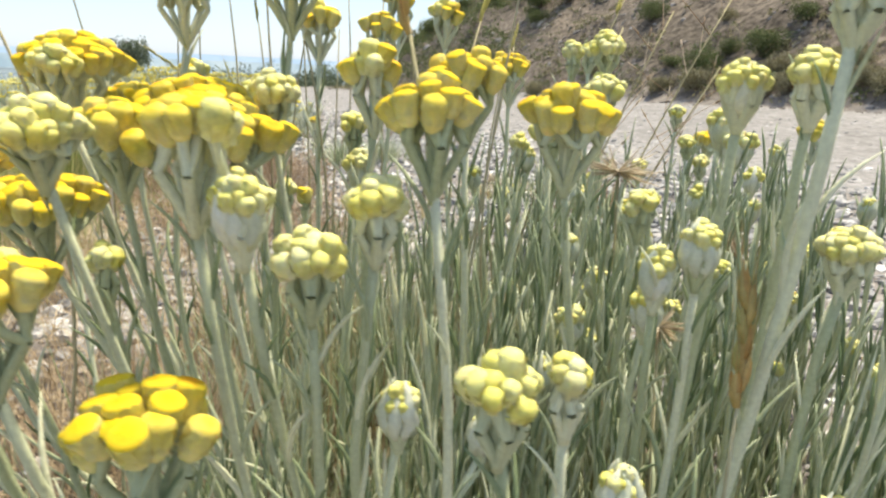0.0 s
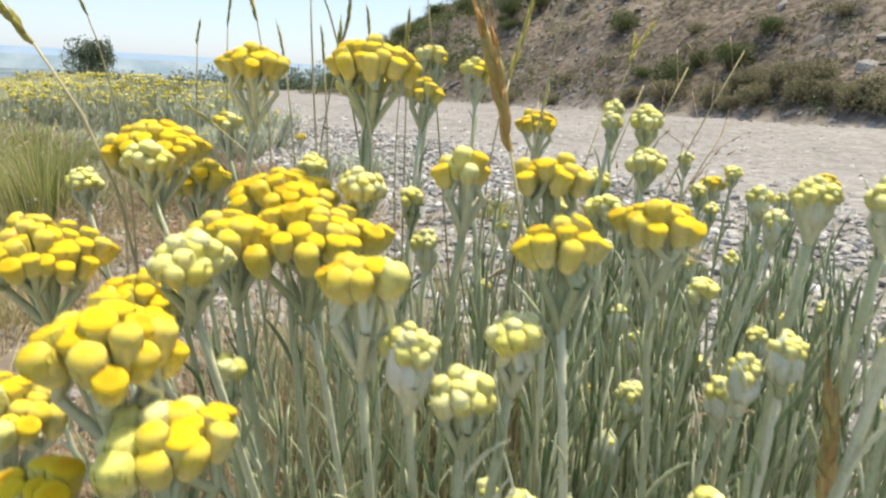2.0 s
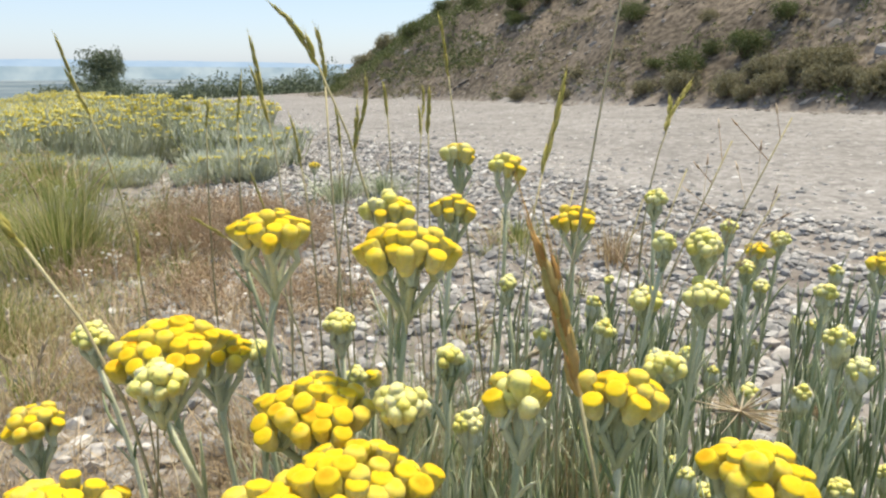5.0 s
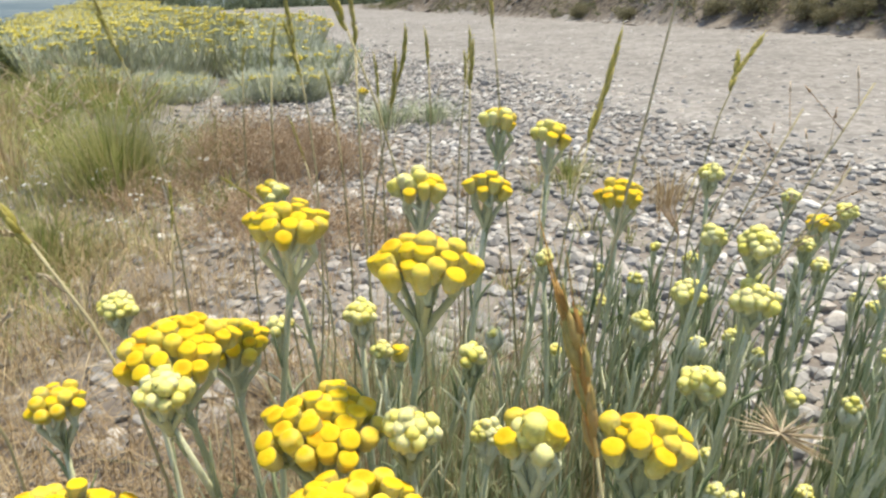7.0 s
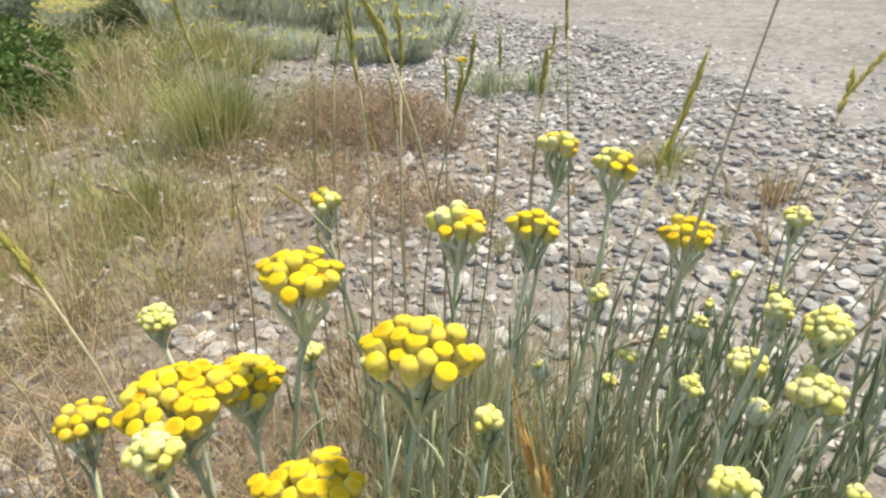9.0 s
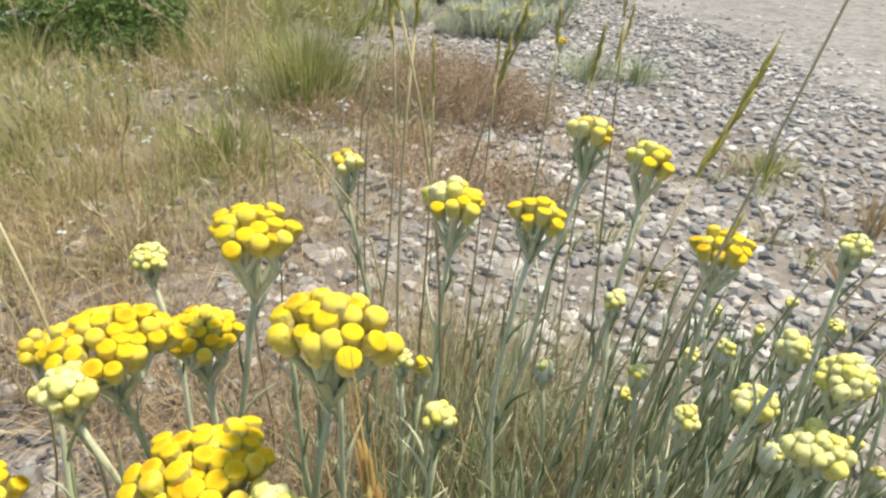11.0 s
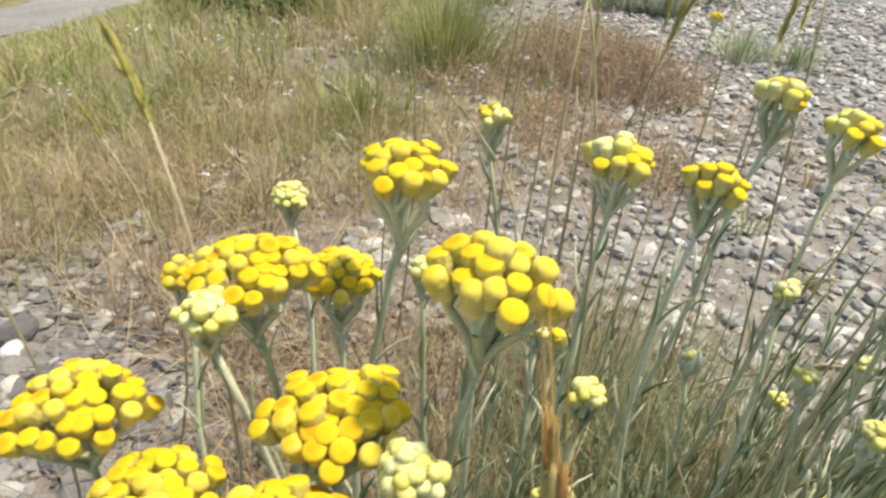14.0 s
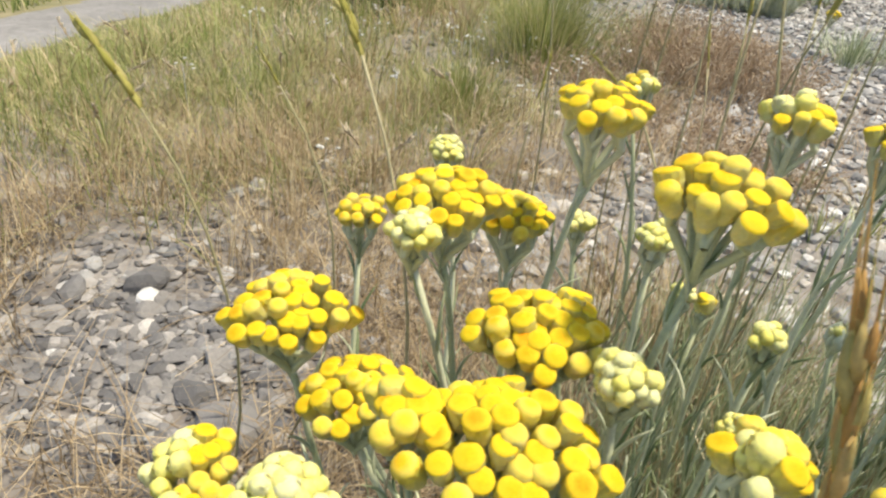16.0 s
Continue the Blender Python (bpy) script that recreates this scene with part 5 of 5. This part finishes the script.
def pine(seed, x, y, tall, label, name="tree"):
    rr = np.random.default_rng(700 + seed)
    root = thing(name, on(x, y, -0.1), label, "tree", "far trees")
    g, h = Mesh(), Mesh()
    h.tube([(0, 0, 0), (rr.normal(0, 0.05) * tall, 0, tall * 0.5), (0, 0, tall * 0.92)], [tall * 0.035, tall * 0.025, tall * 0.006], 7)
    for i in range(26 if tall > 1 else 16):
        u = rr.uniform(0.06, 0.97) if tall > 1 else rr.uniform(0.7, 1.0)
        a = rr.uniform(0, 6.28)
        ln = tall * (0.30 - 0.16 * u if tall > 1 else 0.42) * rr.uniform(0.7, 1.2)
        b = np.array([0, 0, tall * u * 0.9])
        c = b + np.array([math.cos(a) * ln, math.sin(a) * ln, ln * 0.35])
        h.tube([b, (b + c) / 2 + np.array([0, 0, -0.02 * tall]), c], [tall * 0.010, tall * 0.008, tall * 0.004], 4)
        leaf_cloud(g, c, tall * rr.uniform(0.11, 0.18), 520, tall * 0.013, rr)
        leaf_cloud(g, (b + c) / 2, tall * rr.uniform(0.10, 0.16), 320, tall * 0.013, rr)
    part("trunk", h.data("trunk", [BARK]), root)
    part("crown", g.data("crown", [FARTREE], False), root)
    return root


def far_wood():
    g = Mesh()
    rr = np.random.default_rng(77)
    for i in range(230):
        a = radians(rr.uniform(-66, -14))
        d = rr.uniform(25, 36)
        x, y = d * math.sin(a), d * math.cos(a)
        r = rr.uniform(0.70, 1.12)
        z = float(height(x, y))
        leaf_cloud(g, np.array([x, y, z + r * 0.8]), r, 900, 0.06, rr, 1.0)
        g.tube([(x, y, z - 0.2), (x, y, z + r)], [0.08, 0.04], 4)
    return tagged(new("far_woodland", g.data("far_woodland", [FARTREE], False)), "dark green belt of low trees below the verge", "trees", kind="stuff")




def bank_growth(name, count, material, label, lo, hi, leaf, crest=False):
    """Small dry plants strewn over the whole bank."""
    g = Mesh()
    rr = np.random.default_rng(count)
    for _ in range(count):
        x, y = in_road(3.0 + 2.9 * rr.beta(0.8, 1.3), rr.uniform(-1.5, 11.0))
        if crest:
            x, y = in_road(rr.uniform(3.3, 6.2), rr.uniform(5.0, 12.5))
            e = 0.97 * (x + 2.5) + 0.25 * (y - 9.7)
            if not (0.1 < e < 1.7 + 0.5 * (y > 8)) or lumps(x, y, 1.9) + rr.normal(0, 0.4) < -0.5:
                continue
        elif lumps(x, y, 2.7) + rr.normal(0, 0.5) < 0.0:
            continue
        r = rr.uniform(lo, hi)
        leaf_cloud(g, np.array(on(x, y, r * 0.4)), r, 26, leaf, rr, 0.7)
    return tagged(new(name, g.data(name, [material], False)), label, "scrub", kind="stuff")


bank_growth("bank_dry_plants", 2600, DRYSHRUB, "small dry plants strewn over the bank", 0.02, 0.07, 0.012)
bank_growth("bank_green_plants", 1500, SHRUB, "small dark green plants on the bank", 0.02, 0.06, 0.010)
bank_growth("crest_growth", 3200, SHRUB, "green scrub along the crest of the bank", 0.04, 0.12, 0.016, True)
far_wood()

# bushes and scrub on the bank
plant_bush("bush", 0, 0.90, 5.30, 0.66)
plant_bush("bush", 1, 0.12, 7.11, 0.75)
plant_bush("bush", 0, 1.07, 4.35, 0.70)
plant_bush("bush", 1, 1.35, 4.14, 0.73)
plant_bush("bush", 0, 1.24, 4.35, 0.39)
plant_bush("bush", 1, 0.42, 7.11, 1.20)
plant_bush("bush", 0, 0.15, 7.41, 0.78)
plant_bush("bush", 1, 1.57, 4.15, 0.56)
plant_bush("bush", 0, -0.38, 8.62, 0.75)
plant_bush("bush", 1, -1.26, 9.48, 1.20)
plant_bush("bush", 0, -3.11, 12.92, 0.81)
plant_bush("bush", 1, -1.02, 11.10, 0.94)
plant_bush("scrub", 0, 1.03, 4.17, 1.01)
plant_bush("scrub", 1, 1.20, 3.87, 1.04)
plant_bush("scrub", 0, 1.36, 3.65, 0.81)
plant_bush("scrub", 1, 1.49, 3.44, 1.09)
plant_bush("scrub", 0, 1.60, 3.23, 0.85)
plant_bush("scrub", 1, 1.69, 3.07, 1.01)
plant_bush("scrub", 0, 1.59, 3.56, 0.92)
plant_bush("scrub", 1, 1.46, 3.72, 1.03)
plant_bush("scrub", 0, 0.87, 4.39, 0.70)
plant_bush("scrub", 1, 0.12, 5.48, 0.88)
plant_bush("scrub", 0, 0.43, 4.96, 0.65)
plant_bush("scrub", 1, 1.32, 3.88, 0.79)
plant_bush("scrub", 0, 1.70, 3.20, 0.66)
plant_bush("scrub", 1, -2.04, 12.37, 2.42)
plant_bush("scrub", 0, -2.48, 12.49, 1.67)
plant_bush("scrub", 1, 0.52, 5.08, 0.66)
plant_bush("scrub", 0, 1.82, 3.91, 0.57)
plant_bush("scrub", 1, 1.28, 4.72, 0.79)
plant_bush("bush", 0, 0.77, 6.76, 0.60)
plant_bush("bush", 1, 1.00, 6.61, 0.99)
plant_bush("bush", 0, 0.61, 7.50, 0.79)
for bx, by, bs in ((0.27, 7.87, 0.9), (0.53, 7.52, 1.1), (0.81, 7.18, 1.0), (1.07, 6.77, 0.7), (0.09, 7.35, 0.7), (1.38, 4.28, 0.5), (0.97, 4.58, 0.5), (1.19, 6.27, 0.8), (1.40, 5.94, 0.7)):
    plant_bush("bush", int(bs * 10) % 2, bx, by, bs, 0.7)
for bx, by, bs in ((1.37, 3.87, 0.9), (1.52, 3.66, 1.0), (1.58, 3.35, 0.8), (1.69, 3.16, 1.0), (1.25, 3.75, 0.6)):
    plant_bush("scrub", int(bs * 10) % 2, bx, by, bs)
pine(0, -23.1, 38.6, 5.2, "grey-green tree rising beyond the verge")
pine(1, -25.2, 37.2, 3.3, "smaller grey-green tree beyond the verge")
pine(3, -27.5, 36.0, 3.0, "smaller grey-green tree beyond the verge")
pine(4, -30.0, 34.0, 3.0, "smaller grey-green tree beyond the verge")
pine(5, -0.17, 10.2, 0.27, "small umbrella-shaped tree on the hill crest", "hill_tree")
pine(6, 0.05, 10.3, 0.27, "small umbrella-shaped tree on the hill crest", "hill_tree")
# dark green growth where the verge drops away
for bx, by, bs in ((-1.75, 1.75, 0.75), (-2.0, 2.2, 0.9), (-1.55, 1.45, 0.5), (-2.3, 1.7, 0.8), (-2.5, 2.9, 1.1)):
    plant_bush("bush", int(bs * 10) % 2, bx, by, bs, 0.8)

# fresh green shrubs at the edge of the slope
shrub = bush(9, 0.16, 2600, 0.009, "verge_shrub", "leafy fresh green shrub where the verge drops", VERDURE)
shrub.matrix_basis = Matrix.Translation(on(-1.27, 1.14, -0.02))
for bx, by, bs in ((-1.45, 1.20, 1.1), (-1.17, 0.98, 0.6), (-1.38, 1.02, 0.9), (-1.62, 1.35, 1.2)):
    c = copy_thing(shrub, Matrix.Translation(on(bx, by, -0.02)) @ Matrix.Rotation(8 * bs, 4, "Z"))
    c.scale = (bs, bs, bs)

# ---- loose grass behind the flower stems, and small ears over the verge ----
tuft(-0.13, 0.44, 0.080, 0.09, 520, STRAW, "loose dry grass tuft behind the flower stems", width=0.0008, lean=0.5, stalks=1)
tuft(-0.08, 0.42, 0.100, 0.07, 150, FRESH, "thin green grass tuft behind the flower stems", width=0.0009, lean=0.3, stalks=1)
tuft(-0.20, 0.46, 0.055, 0.07, 220, SHADESTRAW, "low dry grass tuft on gravel", width=0.0008, lean=0.8, stalks=0)
for _ in range(26):
    ex, ey = slope_spot(-1.25, -0.42, 0.28, 1.15, lambda x, y: across(x, y) < 0.1)
    tall = gr.uniform(0.07, 0.13)
    grass_stalk(ex, ey, float(height(ex, ey)) + tall, gr.uniform(0.016, 0.026), (gr.normal(-0.1, 0.3), gr.normal(0.1, 0.25), 0.9), 0.0030)

# ---- single stones of the near ground ----
st = np.random.default_rng(31)
for x, y, r, flat in ((-0.42, 0.22, 0.024, 0.9), (-0.247, 0.193, 0.026, 0.8), (-0.385, 0.205, 0.015, 0.6), (-0.37, 0.235, 0.013, 0.9), (-0.33, 0.20, 0.013, 0.8), (-0.31, 0.215, 0.015, 0.8), (-0.29, 0.19, 0.016, 0.8),
                      (-0.455, 0.585, 0.026, 0.9), (-0.40, 0.645, 0.030, 0.8), (-0.34, 0.56, 0.020, 0.7), (-0.06, 0.72, 0.024, 0.8), (-0.44, 0.17, 0.016, 0.8)):
    lay_stone(x, y, r, flat, True)
for x, y in zip(*gathered(70, bare_spots)):
    lay_stone(x, y, stone_size(st, 0.005, 0.013), 0.7)
for _ in range(215):
    x, y = st.uniform(-0.40, 0.32), st.uniform(0.38, 1.0)
    lay_stone(x, y, stone_size(st, 0.006, 0.018), st.uniform(0.6, 1.0))
